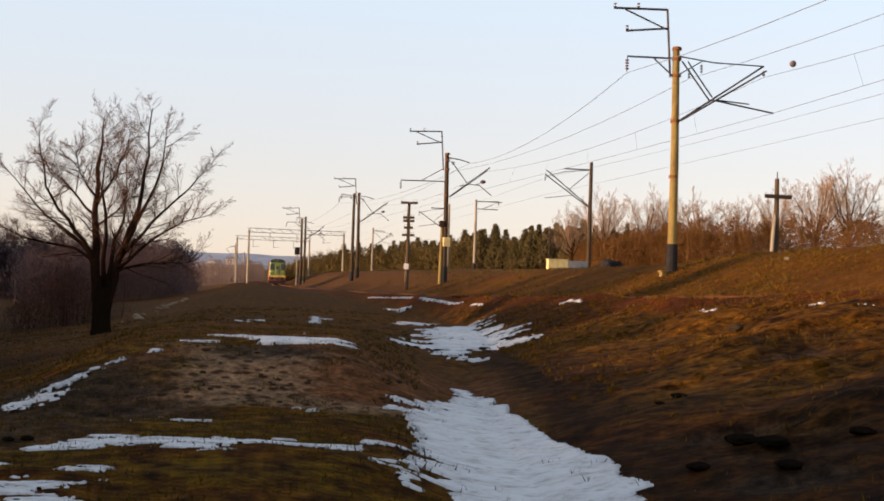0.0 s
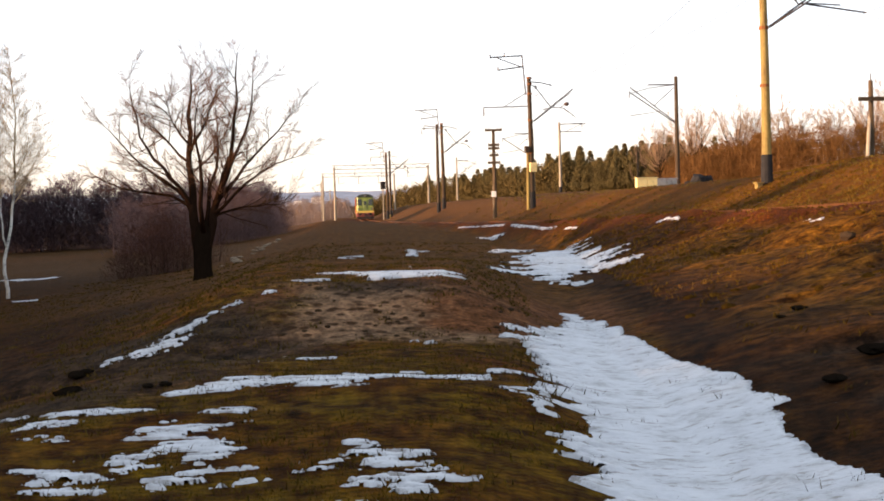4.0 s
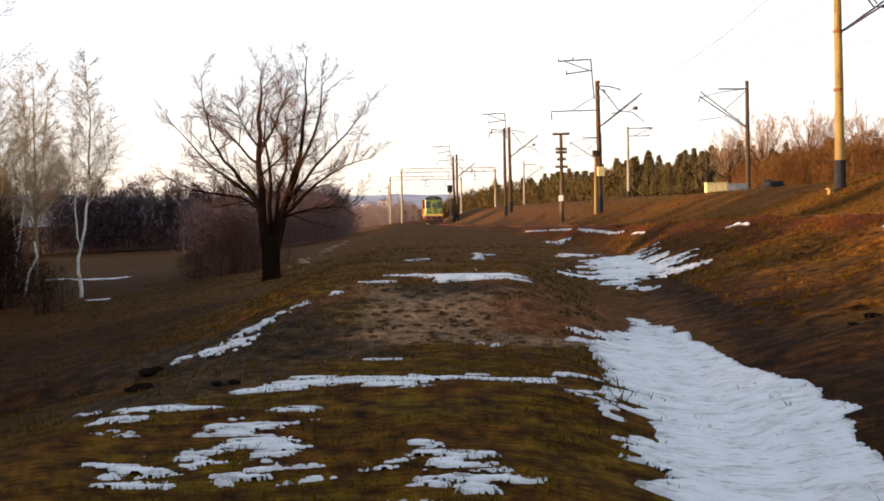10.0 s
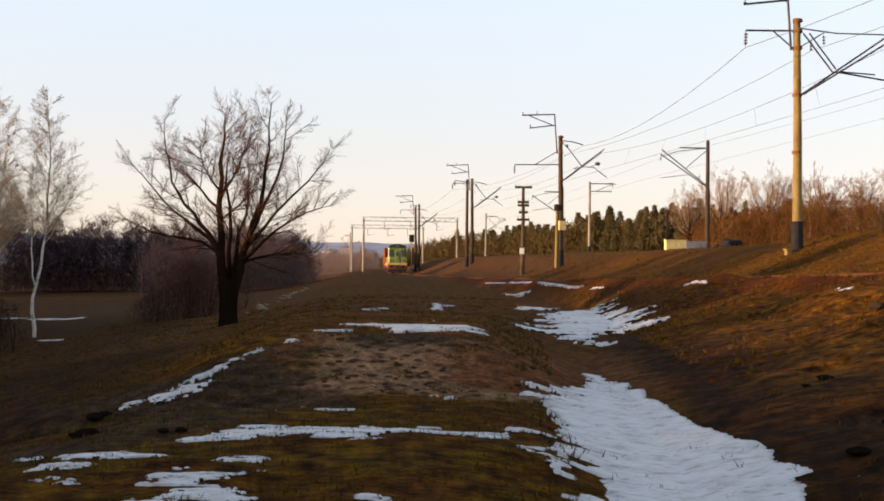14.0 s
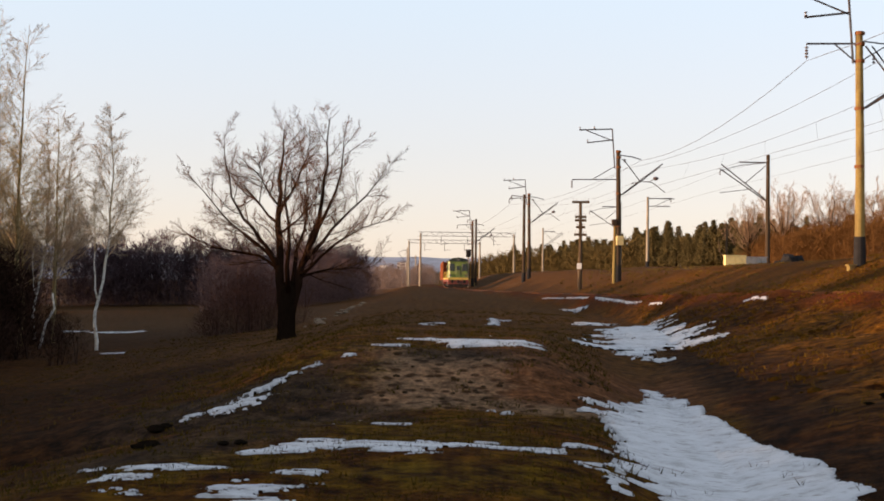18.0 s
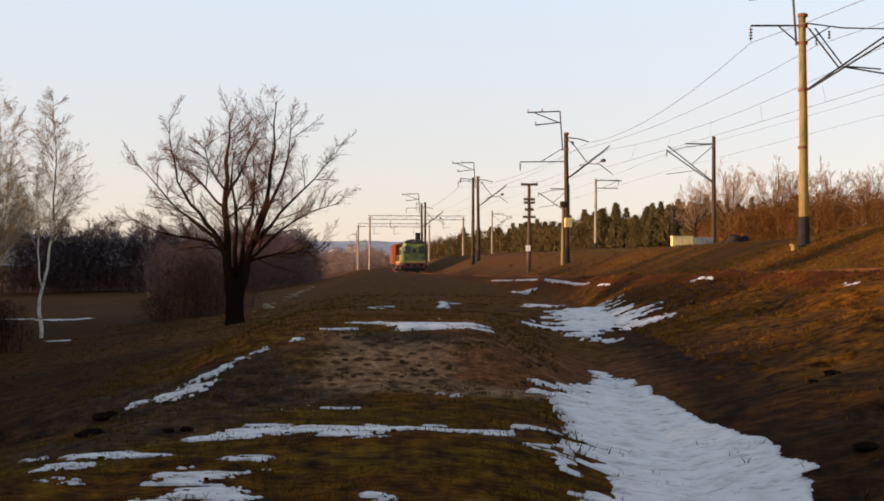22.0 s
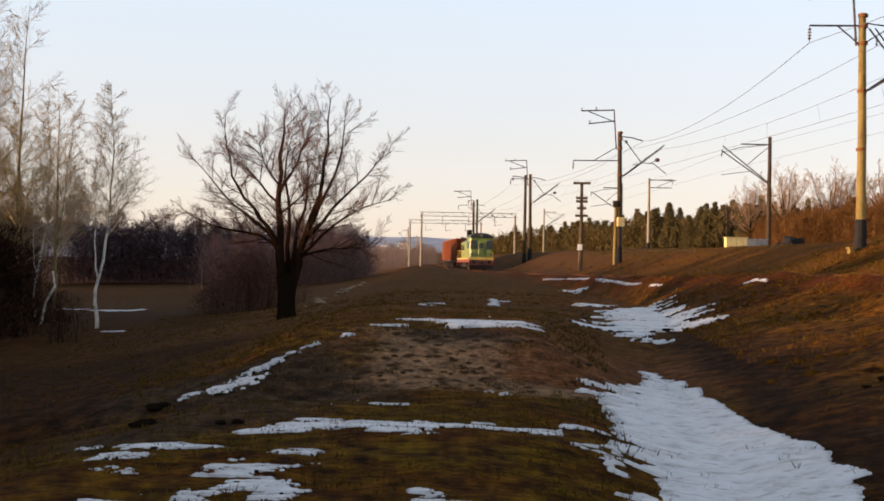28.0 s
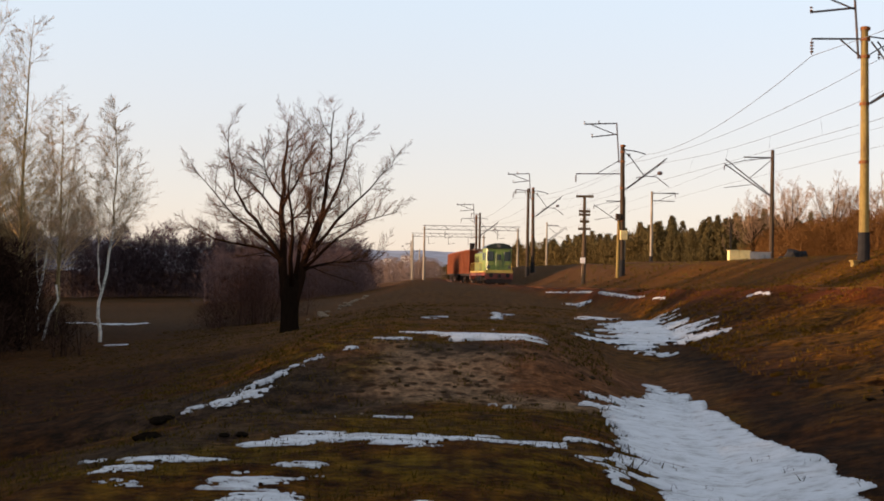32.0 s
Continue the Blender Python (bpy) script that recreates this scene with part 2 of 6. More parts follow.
def surface(name, dark, light, scale, rough=0.85, metal=0.0, grain=None, strength=0.35, depth=0.02, stretch=(1, 1, 1), per_piece=0.0, stain=None):
    """A surface of two tones mixed at two scales, with relief, an optional stain and a tone of its own for each piece."""
    m, nt, links, bsdf = nodes_of(name)
    tc = nt.new("ShaderNodeTexCoord")
    mp = nt.new("ShaderNodeMapping")
    mp.inputs["Scale"].default_value = stretch
    links.new(tc.outputs["Object"], mp.inputs["Vector"])
    vec = mp.outputs["Vector"]
    big = noise_node(nt, links, vec, scale, 3)
    small = noise_node(nt, links, vec, grain or scale * 9, 5, 0.7)
    col = ramp(nt, links, big, [(0.3, dark), (0.7, light)])
    col = mix(nt, links, 0.55, col, ramp(nt, links, small, [(0.25, tuple(c * 0.55 for c in dark)), (0.75, tuple(min(1, c * 1.15) for c in light))]))
    if stain:
        n = noise_node(nt, links, vec, scale * 0.6, 4, 0.7)
        f = ramp(nt, links, n, [(0.5, (0, 0, 0)), (0.66, (1, 1, 1))])
        col = mix(nt, links, f, col, stain)
    if per_piece:
        oi = nt.new("ShaderNodeObjectInfo")
        f = ramp(nt, links, oi.outputs["Random"], [(0, (1 - per_piece,) * 3), (1, (1 + per_piece * 0.3,) * 3)])
        col = mix(nt, links, 1.0, col, f, "MULTIPLY")
    links.new(col, bsdf.inputs["Base Color"])
    bsdf.inputs["Roughness"].default_value, bsdf.inputs["Metallic"].default_value = rough, metal
    bsdf.inputs["Specular IOR Level"].default_value = 0.5 if rough < 0.7 else 0.0 if rough > 0.95 else 0.04
    bump(nt, links, bsdf, small, strength, depth)
    return m


def foliage(name, dark, light, rough=0.9):
    """Leaves, needles, blades or twigs: each island of the mesh has a tone of its own."""
    m, nt, links, bsdf = nodes_of(name)
    g = nt.new("ShaderNodeNewGeometry")
    col = ramp(nt, links, g.outputs["Random Per Island"], [(0.0, dark), (1.0, light)])
    oi = nt.new("ShaderNodeObjectInfo")
    col = mix(nt, links, 1.0, col, ramp(nt, links, oi.outputs["Random"], [(0, (0.8, 0.8, 0.8)), (1, (1, 1, 1))]), "MULTIPLY")
    links.new(col, bsdf.inputs["Base Color"])
    bsdf.inputs["Roughness"].default_value = rough
    bsdf.inputs["Specular IOR Level"].default_value = 0.0
    return m


def ground_material():
    """Moss, withered grass, bare earth and track ballast, laid by the ground's own attributes."""
    m, nt, links, bsdf = nodes_of("field_ground")
    g = nt.new("ShaderNodeNewGeometry")
    vec = g.outputs["Position"]
    n1 = noise_node(nt, links, vec, 0.45, 5)
    n2 = noise_node(nt, links, vec, 3.2, 6, 0.7)
    n3 = noise_node(nt, links, vec, 13.0, 6, 0.75)

    def attr(name):
        a = nt.new("ShaderNodeAttribute")
        a.attribute_name = name
        return a.outputs["Fac"]

    moss = ramp(nt, links, n2, [(0.36, (0.0110, 0.0062, 0.0011)), (0.46, (0.0342, 0.0227, 0.0022)), (0.55, (0.0640, 0.0580, 0.0040)), (0.66, (0.0980, 0.0900, 0.0080))])
    brown = ramp(nt, links, n2, [(0.36, (0.0150, 0.0062, 0.0018)), (0.5, (0.0488, 0.0215, 0.0047)), (0.66, (0.105, 0.0480, 0.0100))])
    col = mix(nt, links, ramp(nt, links, n1, [(0.42, (0, 0, 0)), (0.64, (0.8, 0.8, 0.8))]), moss, brown)
    col = mix(nt, links, attr("meadow"), col, ramp(nt, links, n2, [(0.36, (0.028, 0.0196, 0.0092)), (0.5, (0.058, 0.0410, 0.0195)), (0.66, (0.096, 0.0685, 0.033))]))
    dry = ramp(nt, links, n2, [(0.34, (0.0105, 0.0066, 0.0017)), (0.44, (0.0370, 0.0245, 0.0048)), (0.56, (0.0890, 0.0650, 0.0125)), (0.68, (0.1580, 0.1200, 0.0250))])
    dry = mix(nt, links, 0.8, dry, ramp(nt, links, n1, [(0.35, (0.45, 0.42, 0.42)), (0.65, (1.15, 1.1, 1.0))]), "MULTIPLY")
    col = mix(nt, links, attr("dry"), col, dry)
    gold = ramp(nt, links, n2, [(0.25, (0.027, 0.0175, 0.0036)), (0.5, (0.062, 0.0425, 0.0082)), (0.75, (0.103, 0.074, 0.0145))])
    col = mix(nt, links, attr("bank"), col, mix(nt, links, 0.7, gold, ramp(nt, links, n1, [(0.35, (0.55, 0.52, 0.5)), (0.65, (1.1, 1.08, 1.0))]), "MULTIPLY"))
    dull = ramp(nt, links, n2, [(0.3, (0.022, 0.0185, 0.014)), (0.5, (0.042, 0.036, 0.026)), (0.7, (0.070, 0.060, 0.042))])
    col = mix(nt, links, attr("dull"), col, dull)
    # dark brown that puts the shade of slope foot and meadow into the colour
    shade_brown = ramp(nt, links, n2, [(0.34, (0.0038, 0.0022, 0.0008)), (0.5, (0.0165, 0.0098, 0.0034)), (0.66, (0.047, 0.028, 0.0090))])
    col = mix(nt, links, attr("shade_dark"), col, shade_brown)
    earth = ramp(nt, links, n2, [(0.25, (0.034, 0.032, 0.030)), (0.45, (0.115, 0.118, 0.125)), (0.7, (0.23, 0.235, 0.255))])
    earth = mix(nt, links, 0.6, earth, ramp(nt, links, noise_node(nt, links, vec, 5.0, 3, 0.5), [(0.36, (0.28, 0.25, 0.22)), (0.50, (1, 1, 1))]), "MULTIPLY")
    tuft = nt.new("ShaderNodeTexVoronoi")          # dark tufts dotted over the bare earth
    tuft.inputs["Scale"].default_value = 4.2
    links.new(vec, tuft.inputs["Vector"])
    earth = mix(nt, links, ramp(nt, links, tuft.outputs["Distance"], [(0.24, (0.85, 0.85, 0.85)), (0.38, (0, 0, 0))]), earth, (0.020, 0.015, 0.010))
    col = mix(nt, links, attr("earth"), col, earth)
    clay = ramp(nt, links, n2, [(0.3, (0.026, 0.0165, 0.0105)), (0.5, (0.080, 0.053, 0.038)), (0.68, (0.15, 0.104, 0.077))])
    col = mix(nt, links, attr("clay"), col, clay)
    dark_grey = ramp(nt, links, n2, [(0.3, (0.006, 0.0065, 0.0075)), (0.5, (0.022, 0.024, 0.030)), (0.7, (0.058, 0.064, 0.078))])
    col = mix(nt, links, attr("dark_grey"), col, dark_grey)
    stone = ramp(nt, links, n3, [(0.25, (0.020, 0.010, 0.005)), (0.7, (0.080, 0.037, 0.014))])
    col = mix(nt, links, attr("ballast"), col, stone)
    col = mix(nt, links, 0.85, col, ramp(nt, links, n3, [(0.30, (0.16, 0.15, 0.14)), (0.5, (0.85, 0.85, 0.85)), (0.70, (1.6, 1.55, 1.45))]), "MULTIPLY")
    col = mix(nt, links, 1.0, col, (1.50, 0.825, 0.41), "MULTIPLY")
    links.new(col, bsdf.inputs["Base Color"])
    bsdf.inputs["Roughness"].default_value = 0.95
    bsdf.inputs["Specular IOR Level"].default_value = 0.03
    bump(nt, links, bsdf, n3, 0.8, 0.06)
    return m


def snow_material():
    m, nt, links, bsdf = nodes_of("old_snow")
    g = nt.new("ShaderNodeNewGeometry")
    n = noise_node(nt, links, g.outputs["Position"], 3.0, 5, 0.7)
    mp = nt.new("ShaderNodeMapping")
    mp.inputs["Scale"].default_value = (0.5, 1.3, 1.0)
    mp.inputs["Rotation"].default_value = (0, 0, 0.5)
    links.new(g.outputs["Position"], mp.inputs["Vector"])
    fine = noise_node(nt, links, mp.outputs["Vector"], 9.0, 6, 0.72)
    col = ramp(nt, links, n, [(0.30, (0.24, 0.228, 0.212)), (0.42, (0.41, 0.407, 0.40)), (0.52, (0.47, 0.47, 0.468)), (0.7, (0.52, 0.52, 0.512))])
    col = mix(nt, links, ramp(nt, links, fine, [(0.55, (0, 0, 0)), (0.63, (0.8, 0.8, 0.8))]), col, (0.19, 0.16, 0.13))
    links.new(col, bsdf.inputs["Base Color"])
    bsdf.inputs["Roughness"].default_value = 0.6
    bump(nt, links, bsdf, n, 0.5, 0.06)
    return m


GROUND = ground_material()
SNOW = snow_material()
LIMB_BARK = surface("willow_limb_bark", (0.008, 0.0042, 0.0028), (0.030, 0.0150, 0.0090), 6, rough=1.0, stretch=(3, 3, 0.6), strength=0.5)
BARK = surface("willow_bark", (0.004, 0.0026, 0.0018), (0.020, 0.0115, 0.007), 6, rough=1.0, stretch=(3, 3, 0.6), strength=0.7, depth=0.03)
TWIG = foliage("willow_twigs", (0.045, 0.021, 0.011), (0.150, 0.076, 0.042))
BIRCH_BARK = surface("birch_bark", (0.42, 0.40, 0.355), (0.74, 0.71, 0.65), 2.5, stretch=(1, 1, 2.5), strength=0.3, stain=(0.05, 0.045, 0.04))
ASPEN_BARK = surface("aspen_bark", (0.16, 0.12, 0.055), (0.36, 0.27, 0.125), 2.5, stretch=(1, 1, 2), strength=0.4, stain=(0.05, 0.04, 0.03))
BIRCH_TWIG = foliage("birch_twigs", (0.22, 0.155, 0.095), (0.46, 0.34, 0.22))
ASPEN_TWIG = foliage("aspen_twigs", (0.20, 0.135, 0.062), (0.46, 0.32, 0.16))
WOODS = foliage("bare_wood_twigs", (0.066, 0.043, 0.049), (0.125, 0.083, 0.090))
THORN = foliage("thorn_twigs", (0.021, 0.0105, 0.0075), (0.082, 0.043, 0.030))
# violet cast is aerial haze put into the twigs' colour
VIOLET_BUSH = foliage("haze_violet_brush", (0.115, 0.075, 0.073), (0.185, 0.125, 0.121))
RED_BUSH = foliage("red_brown_brush", (0.045, 0.022, 0.017), (0.13, 0.064, 0.047))
ORANGE_BUSH = foliage("russet_brush", (0.095, 0.043, 0.0135), (0.20, 0.099, 0.035))
OLIVE_BUSH = foliage("olive_brush", (0.0510, 0.0382, 0.0153), (0.1445, 0.1020, 0.0382))
# brown paled and evened out to carry the haze of distance
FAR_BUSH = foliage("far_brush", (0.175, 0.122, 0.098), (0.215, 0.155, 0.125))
NEEDLES = foliage("pine_needles", (0.070, 0.055, 0.022), (0.118, 0.090, 0.037))
GOLD_GRASS = foliage("golden_dry_grass", (0.062, 0.041, 0.009), (0.142, 0.098, 0.023))
GRASS = foliage("withered_grass", (0.031, 0.0172, 0.004), (0.120, 0.070, 0.015))
GREEN_GRASS = foliage("mossy_grass", (0.030, 0.0215, 0.004), (0.090, 0.058, 0.009))
DRY_GRASS = foliage("dry_orange_grass", (0.037, 0.0185, 0.003), (0.138, 0.074, 0.012))
CONCRETE = surface("weathered_concrete", (0.15, 0.105, 0.034), (0.255, 0.188, 0.068), 1.5, stretch=(2, 2, 0.5), stain=(0.11, 0.07, 0.03))
# concrete with the masts' shaded side put into its colour
DARK_CONCRETE = surface("shaded_concrete", (0.030, 0.021, 0.014), (0.078, 0.054, 0.034), 1.2, stretch=(2, 2, 0.5), stain=(0.045, 0.028, 0.018))
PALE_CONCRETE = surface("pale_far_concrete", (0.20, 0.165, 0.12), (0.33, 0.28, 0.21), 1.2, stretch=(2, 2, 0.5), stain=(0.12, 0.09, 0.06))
TAR = surface("tarred_concrete", (0.010, 0.010, 0.011), (0.03, 0.028, 0.027), 3)
STEEL = surface("dark_painted_steel", (0.030, 0.032, 0.038), (0.07, 0.068, 0.07), 4, rough=0.6, metal=0.3, stain=(0.09, 0.05, 0.03))
RUSTY = surface("rusty_steel", (0.10, 0.035, 0.014), (0.26, 0.11, 0.045), 5, rough=0.85, metal=0.2)
PORCELAIN = surface("brown_insulator", (0.05, 0.03, 0.025), (0.11, 0.075, 0.06), 8, rough=0.3)
PORCELAIN_WHITE = surface("white_enamel", (0.55, 0.53, 0.48), (0.75, 0.73, 0.68), 3, rough=0.5, strength=0.05)
WIRE = surface("copper_wire", (0.09, 0.08, 0.075), (0.16, 0.14, 0.125), 0.5, rough=0.5, metal=0.5)
TIMBER = surface("grey_timber_pole", (0.035, 0.024, 0.015), (0.11, 0.075, 0.045), 3, stretch=(3, 3, 0.3), strength=0.6)
SLEEPER = surface("old_sleeper", (0.06, 0.04, 0.028), (0.16, 0.10, 0.065), 3, strength=0.6, per_piece=0.4)
CLOD_HOLLOW = surface("black_clod_and_hollow", (0.004, 0.003, 0.002), (0.013, 0.009, 0.006), 8, rough=1.0, strength=0.7)
DRY_CLOD = surface("dry_turf_lump", (0.017, 0.008, 0.0016), (0.08, 0.040, 0.007), 7, rough=1.0, strength=0.8)
CLOD = surface("dark_earth_clod", (0.022, 0.014, 0.008), (0.06, 0.038, 0.022), 8, rough=1.0, strength=0.7)
CREAM = surface("cream_painted_concrete", (0.62, 0.47, 0.19), (0.78, 0.62, 0.29), 1.2, stain=(0.40, 0.30, 0.15))
RAIL = surface("rusty_rail", (0.055, 0.022, 0.010), (0.125, 0.050, 0.020), 3, rough=0.7, metal=0.3)

# ---- ground ----
def spread(near_a, near_b, size, grow, reach_a, reach_b, widest=400.0):
    """Grid lines: even between near_a and near_b, then ever wider out to the reaches."""
    mid = list(np.arange(near_a, near_b + size * 0.5, size))
    up, d = [mid[-1]], size
    while up[-1] < reach_b:
        d = min(d * grow, widest)
        up.append(up[-1] + d)
    down, d = [mid[0]], size
    while down[-1] > reach_a:
        d = min(d * grow, widest)
        down.append(down[-1] - d)
    return np.array(down[:0:-1] + mid + up[1:])


def earth_mask(x, y):
    """Bare, trodden earth on the face of the bank."""
    n = 0.9 * fbm(x, y, 1.6)
    g = gully_x(y)
    face = step(y + n * 0.8, 15.2, 15.9) * (1 - step(y + 1.2 * n, 18.0, 19.2)) * step(x + 1.2 * n, -1.9, -0.9) * (1 - step(x, g - 1.3, g - 0.2))
    return np.clip(face * np.clip(0.85 + 1.1 * n, 0, 1), 0, 1)


def clay_mask(x, y):
    """Reddish earth where the bank falls to the gully, and on its shoulder."""
    n = fbm(x + 40, y, 1.1)
    side = step(y + n, 15.6, 16.6) * (1 - step(y + 2 * n, 21, 25)) * step(x + 1.2 * n, 0.75, 1.5) * (1 - step(x - gully_x(y), 0.3, 1.0))
    shoulder = np.exp(-(((x + 1.5 - 0.5 * (y - 17.6)) / 0.45) ** 2 + ((y - 17.6) / 0.9) ** 2) ** 2)
    return np.clip(side * (0.75 + 0.8 * n) + 0.8 * shoulder, 0, 1)


def dark_grey_mask(x, y):
    """Dark grey soil of the hollow way, the bank's foot and brow; scoops in the slope darkened as by shade."""
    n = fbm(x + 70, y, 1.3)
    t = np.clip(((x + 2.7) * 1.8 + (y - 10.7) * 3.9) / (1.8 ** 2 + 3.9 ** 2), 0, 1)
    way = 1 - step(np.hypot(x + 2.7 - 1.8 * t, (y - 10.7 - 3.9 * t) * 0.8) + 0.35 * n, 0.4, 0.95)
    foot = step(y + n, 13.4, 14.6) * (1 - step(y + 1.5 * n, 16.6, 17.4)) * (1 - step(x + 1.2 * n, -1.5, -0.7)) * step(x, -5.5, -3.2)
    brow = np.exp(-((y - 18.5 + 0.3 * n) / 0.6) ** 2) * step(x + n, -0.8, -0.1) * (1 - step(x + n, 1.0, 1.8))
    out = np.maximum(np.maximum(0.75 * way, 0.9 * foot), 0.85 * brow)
    # shade inside the scoops, put into the colour
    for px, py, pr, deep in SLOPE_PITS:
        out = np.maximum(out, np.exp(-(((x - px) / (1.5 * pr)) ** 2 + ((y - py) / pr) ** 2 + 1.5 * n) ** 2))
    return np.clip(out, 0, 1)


def make_ground():
    xs = spread(-9.0, 15.0, 0.17, 1.035, -3600, 3600)
    ys = spread(5.0, 32.0, 0.17, 1.03, -900, 4200)
    X, Y = np.meshgrid(xs, ys)
    Z = ground(X, Y)
    nx, ny = len(xs), len(ys)
    co = np.stack([X, Y, Z], -1).reshape(-1, 3)
    i = (np.arange(ny - 1)[:, None] * nx + np.arange(nx - 1)[None, :]).ravel()
    quads = np.stack([i, i + 1, i + 1 + nx, i + nx], -1)
    me = bpy.data.meshes.new("ground")
    me.vertices.add(len(co))
    me.vertices.foreach_set("co", co.ravel())
    me.loops.add(quads.size)
    me.loops.foreach_set("vertex_index", quads.ravel())
    me.polygons.add(len(quads))
    me.polygons.foreach_set("loop_start", np.arange(0, quads.size, 4))
    me.polygons.foreach_set("loop_total", np.full(len(quads), 4))
    me.polygons.foreach_set("use_smooth", np.ones(len(quads), bool))
    me.update()
    q = X - track_x(Y)
    n = fbm(X, Y, 3.0)
    # where shade is painted: gully's right foot, near slope, left meadow, below the siding
    shade_dark = step(X - gully_x(Y) + 0.4 * n, 0.1, 0.9) * (1 - step(X - gully_x(Y) + 1.6 * n + 0.05 * (Y - 15), 1.2, 3.4)) * (1 - step(Y, 38, 60))
    shade_dark = np.maximum(shade_dark, 0.85 * step(X - gully_x(Y) + 0.5 * n, 0.3, 1.2) * (1 - step(X - gully_x(Y) + 2.2 * n + 0.28 * (Y - 9), 3.0, 5.4)))
    shade_dark = np.maximum(shade_dark, 0.92 * step(X - gully_x(Y) + 0.5 * n, 0.3, 1.2) * (1 - step(Y + 0.35 * X + 7 * n, 15.5, 20)))
    shade_dark = np.maximum(shade_dark, 0.62 * step(-X + 1.5 * n, 6.5, 10.5) * (1 - step(Y + 6 * n, 62, 90)))
    shade_dark = np.maximum(shade_dark, 0.97 * step(-X + 0.8 * n, 3.8, 5.5) * (1 - step(Y + 5 * n, 30, 40)))
    shade_dark = np.maximum(shade_dark, 0.8 * step(Y + 5 * n, 29, 36) * (1 - step(Y + 8 * n, 58, 72)) * step(X - gully_x(Y) + n, 1.6, 2.6) * (1 - step(q + n, -2.4, -1.6)))
    shade_dark = np.maximum(shade_dark, 0.95 * step(-X + 0.8 * n, 2.6, 4.6) * (1 - step(Y + 3 * n, 17, 30)))
    dry = step(X - gully_x(Y) + 0.9 * n, -0.2, 1.3) * (1 - 0.45 * step(Y, 60, 130))
    dry = np.maximum(dry, 0.55 * step(Y + 8 * n, 45, 80) * step(X + 4 * n, -3, 2))
    meadow = np.maximum(step(-X + 1.5 * n, 2.4, 5.0), 0.8 * step(Y + 3 * n, 17, 23))
    ballast = (1 - step(np.abs(q + 0.8) + 0.5 * n, 2.2, 3.4)) * (Y > 12)
    for name, val in (("earth", earth_mask(X, Y)), ("clay", clay_mask(X, Y)), ("dark_grey", dark_grey_mask(X, Y)), ("dry", dry), ("shade_dark", shade_dark), ("bank", step(q + 0.6 * n, 1.5, 3.2) * (1 - 0.7 * step(Y, 150, 260))), ("meadow", meadow), ("ballast", ballast), ("dull", np.maximum(0.75 * step(Y + 12 * n, 75, 120) * step(X, -3, 1), 0.85 * step(Y + 8 * n, 50, 72) * step(-X + 2 * n, 7, 11)))):
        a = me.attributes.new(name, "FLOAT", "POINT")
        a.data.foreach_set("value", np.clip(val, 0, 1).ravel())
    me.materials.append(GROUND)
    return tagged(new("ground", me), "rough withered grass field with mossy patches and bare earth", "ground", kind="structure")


make_ground()


